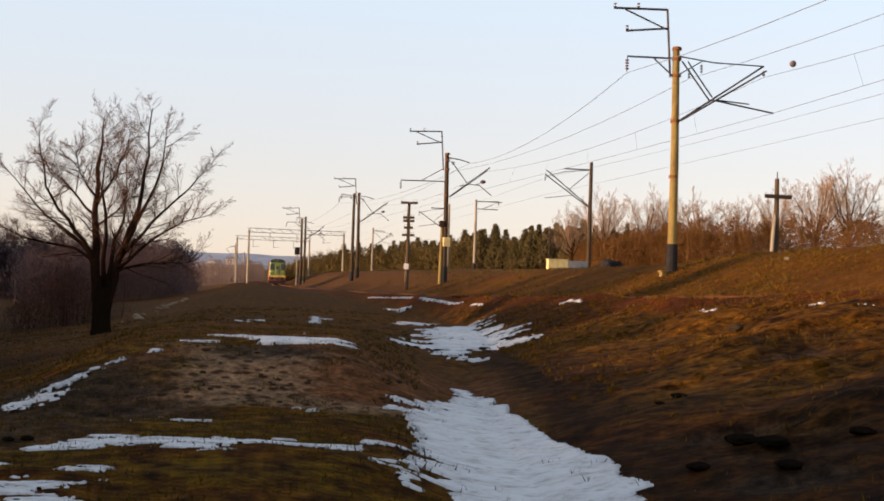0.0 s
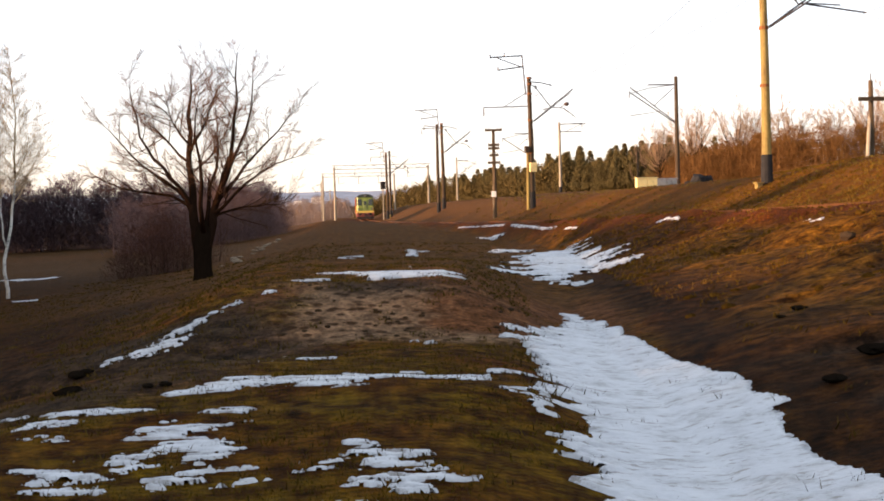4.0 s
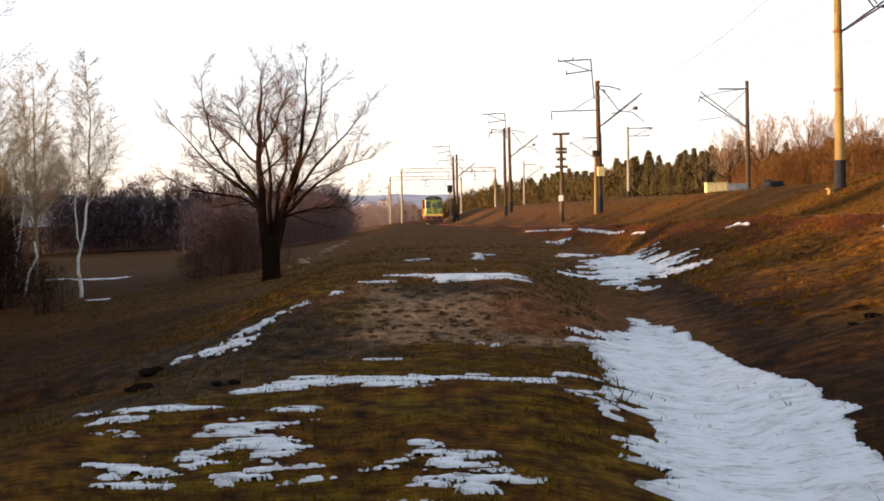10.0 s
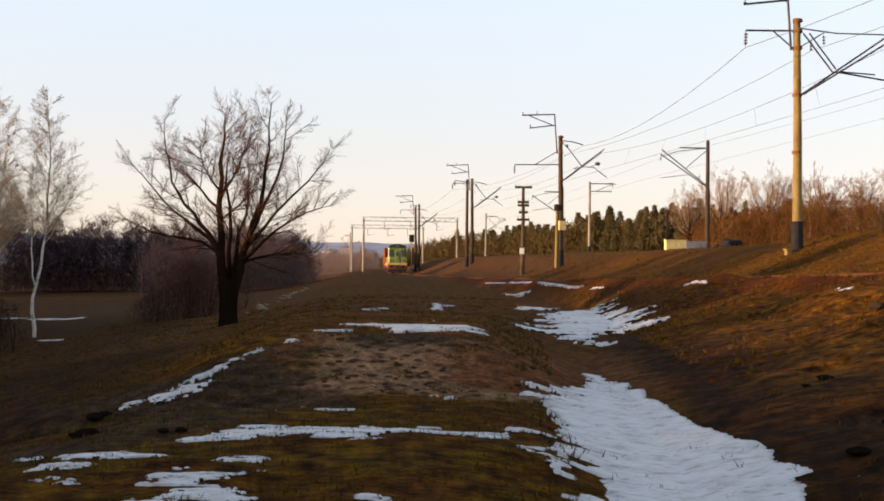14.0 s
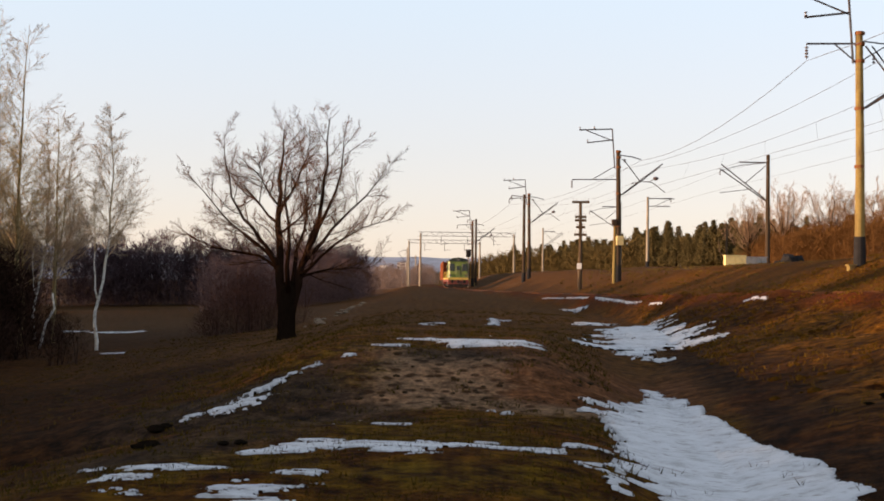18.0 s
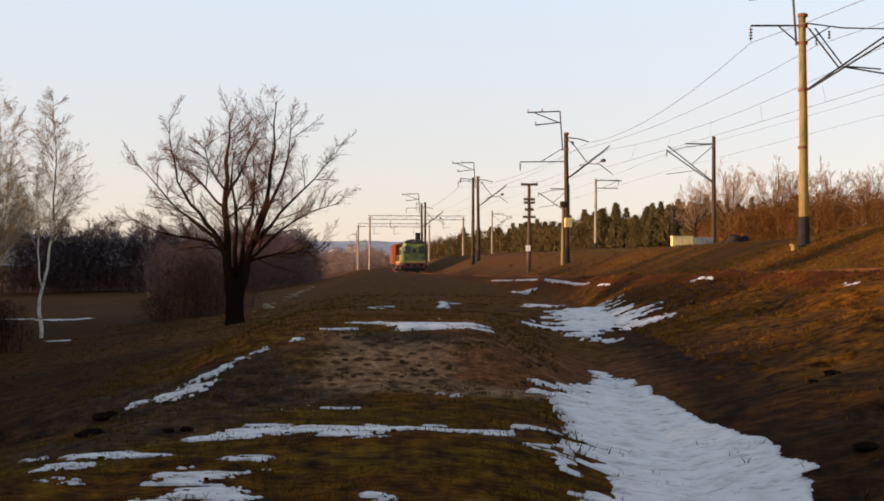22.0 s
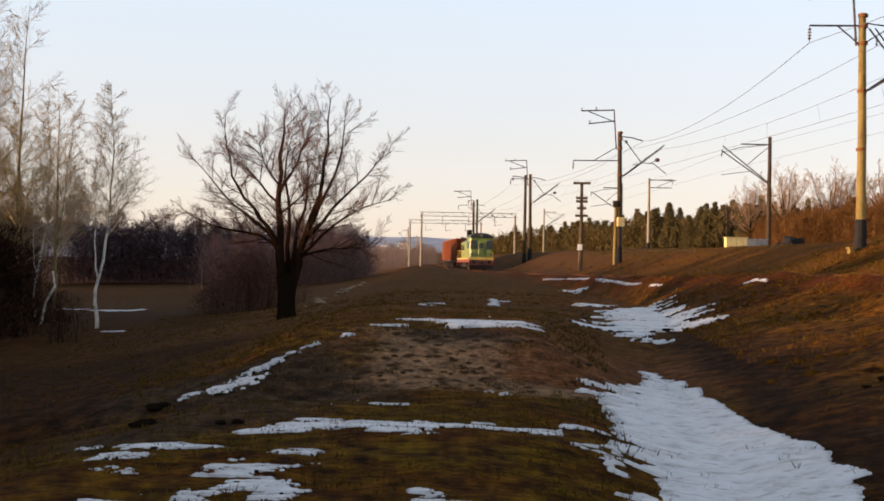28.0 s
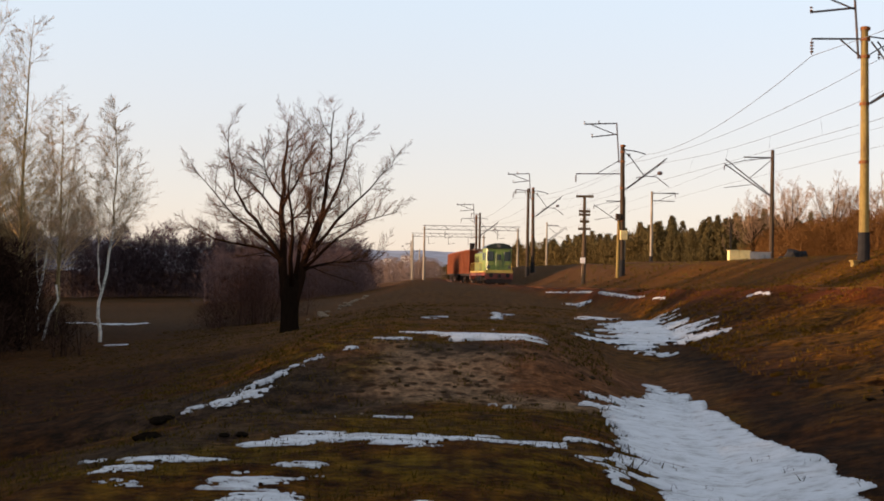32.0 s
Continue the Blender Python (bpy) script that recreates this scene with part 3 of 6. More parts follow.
def make_snow(name, label, capsules, size, ragged, deep=0.018):
    """A thin lying patch of old snow over a few rounded strips (x, y, x, y, radius); its rim is ragged."""
    c = np.array(capsules, float)
    x0, x1 = min(c[:, 0].min(), c[:, 2].min()) - c[:, 4].max() - 0.3, max(c[:, 0].max(), c[:, 2].max()) + c[:, 4].max() + 0.3
    y0, y1 = min(c[:, 1].min(), c[:, 3].min()) - c[:, 4].max() - 0.3, max(c[:, 1].max(), c[:, 3].max()) + c[:, 4].max() + 0.3
    xs, ys = np.arange(x0, x1, size), np.arange(y0, y1, size)
    X, Y = np.meshgrid(xs, ys)
    sd = np.full(X.shape, 1e9)
    for ax, ay, bx, by, r in capsules:
        dx, dy = bx - ax, by - ay
        t = np.clip(((X - ax) * dx + (Y - ay) * dy) / (dx * dx + dy * dy + 1e-9), 0, 1)
        sd = np.minimum(sd, np.hypot(X - ax - t * dx, Y - ay - t * dy) - r)
    U, V = 0.8 * X + 0.6 * Y, 0.8 * Y - 0.6 * X
    base = sd
    sd = sd + ragged * (1.3 * fbm(U, V, ragged * 5.0, 3) + 3.0 * fbm(0.45 * (X + 0.2 * Y) + 31, 1.5 * (Y - 0.2 * X), ragged * 1.1, 5) + 1.3 * fbm(0.9 * X + 7, 2.2 * Y, ragged * 0.45, 3) + 0.1)
    if name == "snow_drift":  # its sunny side has melted to a smoother rim
        sunny = step(X - gully_x(Y), 0.0, 0.5) * (Y < 20)
        sd = base + (sd - base) * (1 - 0.6 * sunny)
    bare = step(1.5 * fbm(0.45 * (X + 0.2 * Y), 1.3 * (Y - 0.2 * X) + 13, 0.4, 4) + 0.35 * step(sd, -ragged * 3.0, 0.0), 0.48, 0.66)
    if name == "snow_drift":  # the near drift is worn through along its field side only
        worn = step(gully_x(Y) - 0.35 - X, 0.0, 0.8) * (Y < 20)
        bare = worn * step(1.7 * fbm(0.55 * X, 1.2 * Y + 13, 0.35, 5) + 0.25 * worn, 0.2, 0.42)
    if size > 0.03:
        bare = bare * 0.0
    rim = np.clip(-sd / (ragged * 0.6), -1, 1)
    lie = ground(X, Y)
    fill = 0.9 * (land(X, Y) - lie) - 0.004
    if name == "snow_drift":
        fill = fill + 0.06 * np.exp(-((X - gully_x(Y)) / 0.75) ** 2) * step(-sd, 0.0, 0.6) * (Y < 20)
    Z = lie + step(rim, 0, 1) * 0.5 * (fill + np.sqrt(fill * fill + 0.0003)) + np.where(rim > 0, deep * (1 - (1 - rim) ** 2), 0.05 * rim) + 0.010 * fbm(U, V, 0.35, 3) - bare * (deep + 0.03)
    keep = sd < ragged * 0.7
    live = keep[:-1, :-1] & keep[1:, :-1] & keep[:-1, 1:] & keep[1:, 1:]
    todo = set(zip(*np.nonzero(live)))
    while todo:  # one object for each piece that lies apart
        piece, edge_ = [], [min(todo)]
        todo.discard(edge_[0])
        while edge_:
            j, i = edge_.pop()
            piece.append((j, i))
            for n in ((j + 1, i), (j - 1, i), (j, i + 1), (j, i - 1), (j + 1, i + 1), (j - 1, i - 1), (j + 1, i - 1), (j - 1, i + 1)):
                if n in todo:
                    todo.discard(n)
                    edge_.append(n)
        if len(piece) < 14:
            continue
        geo, index = Geo(), {}
        for j, i in piece:
            f = []
            for c in ((j, i), (j, i + 1), (j + 1, i + 1), (j + 1, i)):
                if c not in index:
                    index[c] = len(geo.v)
                    geo.v.append((X[c], Y[c], Z[c]))
                f.append(index[c])
            geo.f.append(tuple(f))
        small = len(piece) < 120
        tagged(part("snow_patch" if small else name, geo, SNOW, smooth=True), "small scrap of old snow on the grass" if small else label, "snow", group="snow patches on the field")


make_snow("snow_drift", "long melting snow drift lying in the gully", [(3.72, 20.9, 3.72, 19.4, 0.12), (3.66, 19.2, 3.4, 17.9, 0.32), (3.4, 17.8, 3.12, 16.5, 0.55), (3.05, 16.4, 2.9, 14.4, 0.8), (2.9, 14.4, 2.82, 13.0, 0.78), (2.82, 13.0, 2.72, 11.5, 0.88), (2.72, 11.5, 2.52, 10.3, 0.98), (2.5, 10.3, 2.42, 9.6, 0.98), (2.38, 9.5, 2.34, 8.7, 0.9), (2.4, 8.7, 2.36, 7.6, 0.76), (2.3, 7.4, 2.25, 5.8, 0.86), (2.02, 15.85, 2.6, 15.9, 0.16), (2.2, 16.6, 2.8, 16.7, 0.16), (1.36, 10.45, 1.8, 10.5, 0.14), (3.3, 12.6, 3.45, 11.0, 0.22), (3.3, 10.6, 3.5, 9.95, 0.14), (1.45, 7.4, 1.9, 7.3, 0.2)], 0.02, 0.06, 0.022)
make_snow("snow_patch", "thin tongue of snow beside the drift", [(1.36, 11.9, 1.62, 11.95, 0.1), (1.42, 8.42, 1.62, 8.42, 0.07)], 0.016, 0.06, 0.014)
make_snow("snow_patch", "thin tongue of snow running down from the slope", [(3.5, 9.95, 3.8, 9.4, 0.05)], 0.016, 0.045, 0.014)
make_snow("snow_drift", "snow drift spread over the gully's far end", [(4.1, 31.2, 5.3, 31.6, 0.5), (4.9, 29.6, 5.3, 31.0, 0.35), (5.05, 28.3, 5.0, 29.4, 0.14), (5.3, 32.2, 6.9, 32.6, 0.6), (5.7, 33.8, 6.9, 35.5, 1.0), (6.1, 36.5, 6.9, 39.0, 0.95), (6.4, 39.5, 7.4, 43.0, 0.75), (5.0, 37.2, 5.6, 38.0, 0.3), (6.2, 45.0, 6.3, 48.5, 0.3), (7.7, 43.5, 8.2, 45.0, 0.3), (4.0, 33.0, 5.0, 33.5, 0.2)], 0.09, 0.32, 0.05)
make_snow("snow_patch", "narrow snow patch along the top of the bank", [(-0.5, 20.75, -0.2, 20.85, 0.1), (-0.1, 20.85, 0.4, 20.85, 0.17), (0.45, 20.6, 1.2, 20.65, 0.52), (0.6, 19.8, 1.25, 19.72, 0.42), (1.3, 20.0, 1.6, 19.85, 0.08), (1.66, 19.9, 1.85, 20.0, 0.04), (0.92, 22.4, 1.1, 22.45, 0.1)], 0.03, 0.1, 0.012)
make_snow("snow_patch", "thin snow streak on the bank's shoulder", [(-0.95, 19.05, -0.62, 19.4, 0.07)], 0.02, 0.07, 0.012)
make_snow("snow_patch", "small snow streak on the bank's shoulder", [(-1.47, 18.03, -1.22, 18.2, 0.055)], 0.018, 0.05, 0.012)
make_snow("snow_patch", "scrap of snow on the bank's shoulder", [(-1.93, 17.52, -1.8, 17.6, 0.05)], 0.018, 0.05, 0.012)
make_snow("snow_patch", "snow streak along the edge of the hollow way", [(-3.36, 15.85, -3.0, 16.05, 0.08), (-2.95, 16.03, -2.5, 16.0, 0.2), (-2.75, 16.22, -2.42, 16.22, 0.17), (-2.6, 16.6, -2.1, 17.3, 0.07)], 0.02, 0.075, 0.014)
make_snow("snow_patch", "long thin snow streak across the mossy grass", [(-1.64, 10.62, -1.2, 10.72, 0.14), (-1.27, 11.35, -0.98, 11.35, 0.1), (-1.2, 10.95, -0.7, 10.98, 0.27), (-0.7, 11.0, -0.1, 10.98, 0.29), (-0.5, 10.55, -0.2, 10.45, 0.16), (-0.1, 11.03, 0.8, 11.08, 0.29), (0.8, 11.15, 1.2, 11.3, 0.16), (-0.18, 11.38, -0.1, 11.38, 0.05), (0.36, 11.5, 0.46, 11.5, 0.07)], 0.016, 0.06, 0.014)
make_snow("snow_patch", "faint snow streak on the grass below the bank", [(-1.1, 12.85, -0.8, 13.1, 0.05), (-0.8, 13.1, -0.38, 13.2, 0.07)], 0.016, 0.05, 0.012)
make_snow("snow_patch", "faint scrap of snow at the foot of the bank", [(0.68, 15.35, 0.9, 15.2, 0.04)], 0.016, 0.04, 0.012)
make_snow("snow_patch", "small snow streak on the mossy grass", [(-2.52, 9.62, -2.3, 9.64, 0.07), (-2.3, 9.64, -1.92, 9.64, 0.16), (-2.95, 9.92, -2.6, 9.72, 0.04)], 0.016, 0.07, 0.014)
make_snow("snow_patch", "thin broken snow streak on the grass", [(-2.52, 9.1, -2.3, 9.1, 0.1), (-2.4, 8.6, -2.22, 8.6, 0.03)], 0.014, 0.07, 0.012)
make_snow("snow_patch", "tiny snow patch on the mossy grass", [(-1.2, 9.4, -0.98, 9.4, 0.08), (-1.14, 9.52, -1.08, 9.54, 0.05)], 0.014, 0.05, 0.012)
make_snow("snow_patch", "ragged snow patch on the mossy grass", [(-1.6, 8.8, -1.3, 8.87, 0.09), (-1.3, 8.88, -1.0, 8.9, 0.08), (-1.62, 8.6, -1.3, 8.6, 0.09), (-1.5, 8.14, -1.3, 8.25, 0.09), (-1.36, 8.35, -1.2, 8.37, 0.07), (-1.22, 8.1, -1.0, 8.1, 0.12), (-1.14, 7.85, -0.97, 7.85, 0.08), (-1.85, 8.07, -1.55, 8.1, 0.07)], 0.014, 0.085, 0.014)
make_snow("snow_patch", "thin crooked snow streak on the grass", [(-1.56, 7.7, -1.46, 7.95, 0.07), (-1.6, 7.45, -1.48, 7.6, 0.06), (-1.72, 7.32, -1.52, 7.34, 0.08), (-1.93, 7.42, -1.7, 7.4, 0.09)], 0.014, 0.07, 0.014)
make_snow("snow_patch", "scrap of snow on the mossy grass", [(-2.1, 8.26, -1.92, 8.22, 0.08)], 0.014, 0.06, 0.012)
make_snow("snow_patch", "scrap of snow on the mossy grass", [(-2.2, 7.6, -2.0, 7.57, 0.07)], 0.014, 0.05, 0.012)
make_snow("snow_patch", "scrap of snow on the mossy grass", [(-2.1, 7.24, -1.9, 7.18, 0.035)], 0.014, 0.05, 0.012)
make_snow("snow_patch", "thin snow streak on the grass", [(-2.0, 7.03, -1.55, 7.0, 0.05)], 0.014, 0.05, 0.012)
make_snow("snow_patch", "broad snow patch on the mossy grass", [(-1.2, 7.22, -1.03, 7.32, 0.09), (-1.07, 7.37, -0.83, 7.38, 0.15), (-0.83, 7.36, -0.51, 7.37, 0.19), (-0.51, 7.4, -0.33, 7.4, 0.1), (-0.75, 7.15, -0.53, 7.15, 0.08)], 0.014, 0.08, 0.014)
make_snow("snow_patch", "thin scrap of snow on the grass", [(-0.5, 6.99, -0.4, 6.98, 0.025)], 0.012, 0.03, 0.012)
make_snow("snow_patch", "ragged snow patch on the mossy grass", [(-0.07, 8.1, 0.0, 8.07, 0.05), (-0.08, 7.72, 0.05, 7.7, 0.045), (0.05, 7.55, 0.14, 7.6, 0.07), (0.14, 7.72, 0.34, 7.76, 0.09), (0.05, 7.38, 0.25, 7.4, 0.11), (-0.2, 7.1, 0.0, 7.02, 0.13), (-0.02, 7.06, 0.24, 7.08, 0.11), (0.24, 7.12, 0.46, 7.16, 0.09), (0.13, 6.87, 0.26, 6.88, 0.05)], 0.014, 0.085, 0.014)
make_snow("snow_patch", "snow patch on the mossy grass", [(-1.25, 6.15, -0.75, 6.15, 0.1)], 0.02, 0.09)
make_snow("snow_patch", "snow patch on the mossy grass", [(-0.2, 6.3, 0.5, 6.25, 0.13)], 0.02, 0.09)
make_snow("snow_patch", "small snow patch on the field", [(1.95, 40.8, 2.08, 44.6, 0.14), (2.08, 45.0, 2.14, 47.0, 0.07)], 0.04, 0.09, 0.045)
make_snow("snow_patch", "scrap of snow on the field", [(2.4, 43.6, 2.62, 43.9, 0.08)], 0.035, 0.05, 0.03)
make_snow("snow_patch", "scrap of snow on the field", [(1.12, 33.9, 1.2, 34.9, 0.06)], 0.03, 0.05, 0.02)
make_snow("snow_patch", "scrap of snow on the field", [(1.7, 36.1, 1.76, 37.1, 0.06)], 0.03, 0.05, 0.02)
make_snow("snow_patch", "thin snow streak on the field", [(-0.25, 39.6, 0.16, 39.3, 0.1)], 0.035, 0.06, 0.035)
make_snow("snow_patch", "thin snow streak on the field", [(-0.28, 26.6, -0.06, 26.8, 0.1)], 0.03, 0.05, 0.03)
make_snow("snow_patch", "snow streak beside the siding", [(7.0, 79.5, 8.5, 67.0, 0.075)], 0.06, 0.04, 0.03)
make_snow("snow_patch", "snow streak beside the siding", [(8.68, 65.5, 9.3, 54.4, 0.07)], 0.045, 0.035, 0.014)
make_snow("snow_patch", "small snow streak beside the siding", [(9.33, 52.2, 9.48, 50.4, 0.07)], 0.04, 0.035, 0.03)
make_snow("snow_patch", "thin snow streak on the slope below the siding", [(7.1, 66.8, 7.9, 64.8, 0.2)], 0.07, 0.15, 0.03)
make_snow("snow_patch", "snow streak beside the siding", [(10.25, 39.8, 10.24, 37.0, 0.08)], 0.045, 0.04, 0.03)
make_snow("snow_patch", "small snow patch on the dry slope", [(9.9, 25.45, 10.16, 25.25, 0.07)], 0.025, 0.07, 0.02)
make_snow("snow_patch", "snow streak on the dull meadow", [(-22.2, 78.5, -19.6, 77, 0.7)], 0.16, 0.3)
make_snow("snow_patch", "snow streak on the dull meadow", [(-25.6, 80.6, -24.0, 80.2, 0.5)], 0.16, 0.3)
make_snow("snow_patch", "snow streak on the dull meadow", [(-14.4, 51.4, -13.5, 50.7, 0.25)], 0.08, 0.15)
make_snow("snow_patch", "thin snow streak beside the siding", [(11.42, 23.2, 11.38, 22.6, 0.05)], 0.02, 0.03)
make_snow("snow_patch", "thin snow streak beside the siding", [(11.05, 20.55, 11.47, 20.5, 0.05)], 0.02, 0.03)

# ---- the siding ----
def make_track():
    root = thing("railway_siding", pose(0, 0, 0), "rusty single railway track on brown ballast", "railway", kind="structure")
    ys = [14 + 1.5 * i for i in range(70)] + [119 + 4 * i for i in range(60)]
    for side in (-0.76, 0.76):
        rail = Geo()
        for j, y in enumerate(ys):
            x, z = float(track_x(y)) + side, float(track_z(y)) + 0.0
            ring = [(x - 0.065, y, z - 0.02), (x + 0.065, y, z - 0.02), (x + 0.02, y, z), (x + 0.036, y, z + 0.11), (x + 0.036, y, z + 0.15), (x - 0.036, y, z + 0.15), (x - 0.036, y, z + 0.11), (x - 0.02, y, z)]
            n = len(rail.v)
            rail.v.extend(ring)
            if j:
                rail.f.extend([(n - 8 + k, n - 8 + (k + 1) % 8, n + (k + 1) % 8, n + k) for k in range(8)])
        part("rail", rail, RAIL, root)
    one = Geo().box((0, 0, 0), (2.7, 0.25, 0.18), bevel=0.03, taper=0.94)
    me = one.mesh("sleeper")
    me.materials.append(SLEEPER)
    y = 18.0
    rng = random.Random(3)
    for k in range(230):
        y += 0.62 + rng.uniform(-0.03, 0.03)
        s = new("sleeper", me)
        s.parent = root
        s.matrix_world = pose(float(track_x(y)), y, float(track_z(y)) - 0.07, 0, 0, 4.7 + rng.uniform(-1.5, 1.5))
    return root


make_track()


# ---- overhead line ----
def insulator(geo, p, n=3, r=0.09, down=True):
    for i in range(n):
        geo.ball((p[0], p[1], p[2] + (-1 if down else 1) * (0.08 + i * 0.14)), r, 3, 8, 0.55)
    return geo


def short_cantilever(root):
    """The lighter arm of the masts farther down the line."""
    part("cantilever", Geo().tube([(0.12, 0, 7.13), (3.69, 0, 9.86)], 0.055, 6).tube([(0.4, 0.15, 7.25), (3.55, 0.15, 9.6)], 0.03, 5), STEEL, root)
    part("brace", Geo().tube([(0.2, 0, 10.2), (0.45, 0, 10.06), (1.74, 0, 8.42)], 0.04, 6), STEEL, root)
    part("tie_rod", Geo().tube([(0, 0, 10.5), (1.0, 0, 10.4), (1.88, 0, 10.17)], 0.045, 6), STEEL, root)
    part("registration_arm", Geo().tube([(1.07, 0, 8.17), (2.0, 0, 8.35), (2.83, 0, 8.29), (3.89, 0, 7.49)], 0.035, 6), STEEL, root)
    part("insulator", insulator(Geo().tube([(0.5, 0, 10.1), (0.55, 0, 9.9)], 0.03, 5), (0.5, 0, 10.2), 2, 0.13), PORCELAIN, root)
    part("tension_weight", Geo().ball((3.12, 0, 8.62), 0.24, 6, 10, 0.7).tube([(2.5, 0, 8.33), (3.12, 0, 8.62)], 0.03, 5), PORCELAIN, root)


def make_mast(m, label, stone, base_height=1.35, high=10.9, strut=False, bracket=(10.25, 2.6), short=False):
    """A concrete mast with a cantilever over the main line (+x) and, on its other side, brackets for feeder lines."""
    root = thing("overhead_line_mast", m, label, "railway mast", group="masts along the main line")
    part("pole", Geo().tube([(0, 0, base_height - 0.1), (0, 0, 5), (-0.08, 0, high)], [0.225, 0.20, 0.165], 12), stone, root, smooth=False)
    part("base", Geo().tube([(0, 0, -0.4), (0, 0, base_height)], [0.29, 0.26], 12), TAR, root, "black tarred foot of the mast")
    for z in (4.6, 7.3, 9.5, 10.3, high - 0.1):
        part("clamp", Geo().tube([(-0.04, 0, z - 0.07), (-0.04, 0, z + 0.07)], 0.225, 10), RUSTY, root, "rusty steel clamp")
    if short:
        short_cantilever(root)
    else:
        for dy, dz in ((-0.14, 0.0), (0.14, 0.28)):
            part("cantilever", Geo().tube([(0.2, dy, 7.32), (4.66, dy, 10.05 + dz)], 0.05, 6), STEEL, root)
        part("brace", Geo().tube([(0.2, -0.1, 10.2), (1.68, -0.1, 8.4)], 0.04, 6), STEEL, root)
        part("brace", Geo().tube([(0.6, 0.1, 10.25), (1.93, 0.1, 8.6)], 0.035, 6), STEEL, root)
        part("brace", Geo().tube([(0.15, 0, 9.6), (1.3, 0, 10.3)], 0.03, 6), STEEL, root)
        part("tie_rod", Geo().tube([(0.1, 0, 10.45), (1.9, 0, 10.28), (4.6, 0, 10.3)], 0.032, 6), STEEL, root)
        part("registration_arm", Geo().tube([(1.9, 0, 8.45), (5.18, 0, 8.02)], 0.04, 6), STEEL, root)
        part("registration_arm", Geo().tube([(2.0, -0.1, 8.45), (3.8, -0.1, 8.36)], 0.035, 6), STEEL, root)
        for x, z, n, r in ((4.6, 10.1, 2, 0.09), (1.27, 10.15, 3, 0.08), (0.63, 9.85, 3, 0.08)):
            part("insulator", insulator(Geo().tube([(x, 0, z), (x, 0, z - 0.15 * n)], 0.02, 5), (x, 0, z), n, r), PORCELAIN, root)
        part("tension_weight", Geo().ball((6.19, 0, 10.55), 0.17, 6, 10), PORCELAIN, root)
    bz, bl = bracket
    part("bracket", Geo().tube([(-bl, 0, bz), (-0.05, 0, bz + 0.08)], 0.045, 6).tube([(-1.26, 0, bz + 0.03), (-0.2, 0, bz - 0.8)] if bl < 3 else [(-2.26, 0, bz + 0.03), (-0.3, 0, bz + 1.2)], 0.035, 6), STEEL, root)
    part("feeder_insulator", insulator(Geo().tube([(-bl, 0, bz), (-bl, 0, bz - 0.75)], 0.02, 5), (-bl, 0, bz - 0.1), 4, 0.1), PORCELAIN, root)
    part("top_post", Geo().tube([(-0.36, 0, 9.4), (-0.60, 0, 12.7)], 0.055, 6), STEEL, root)
    part("crossarm", Geo().tube([(-0.60, 0, 12.66), (-3.35, 0, 12.52)], 0.055, 6), STEEL, root)
    part("crossarm", Geo().tube([(-0.54, 0, 11.76), (-2.7, 0, 11.47)], 0.05, 6), STEEL, root)
    part("brace", Geo().tube([(-2.77, 0, 12.5), (-0.6, 0, 11.7)], 0.04, 6), STEEL, root)
    for x, z in ((-3.3, 12.5), (-2.1, 12.6), (-2.65, 11.48)):
        part("pin_insulator", insulator(Geo().tube([(x, 0, z), (x, 0, z + 0.2)], 0.02, 5), (x, 0, z), 2, 0.085, False), PORCELAIN, root)
    if strut:
        part("junction_box", Geo().box((0.05, -0.3, 3.4), (0.6, 0.3, 0.75), bevel=0.04), CREAM, root, "cream metal box on the mast")
        part("junction_box", Geo().box((-0.42, -0.25, 4.9), (0.4, 0.3, 0.5), bevel=0.04), DARK_CONCRETE, root, "dark box on the pale post")
        part("strut", Geo().tube([(-0.36, 0, -0.4), (-0.30, 0, 4.8)], [0.15, 0.12], 8), CONCRETE, root)
    return root


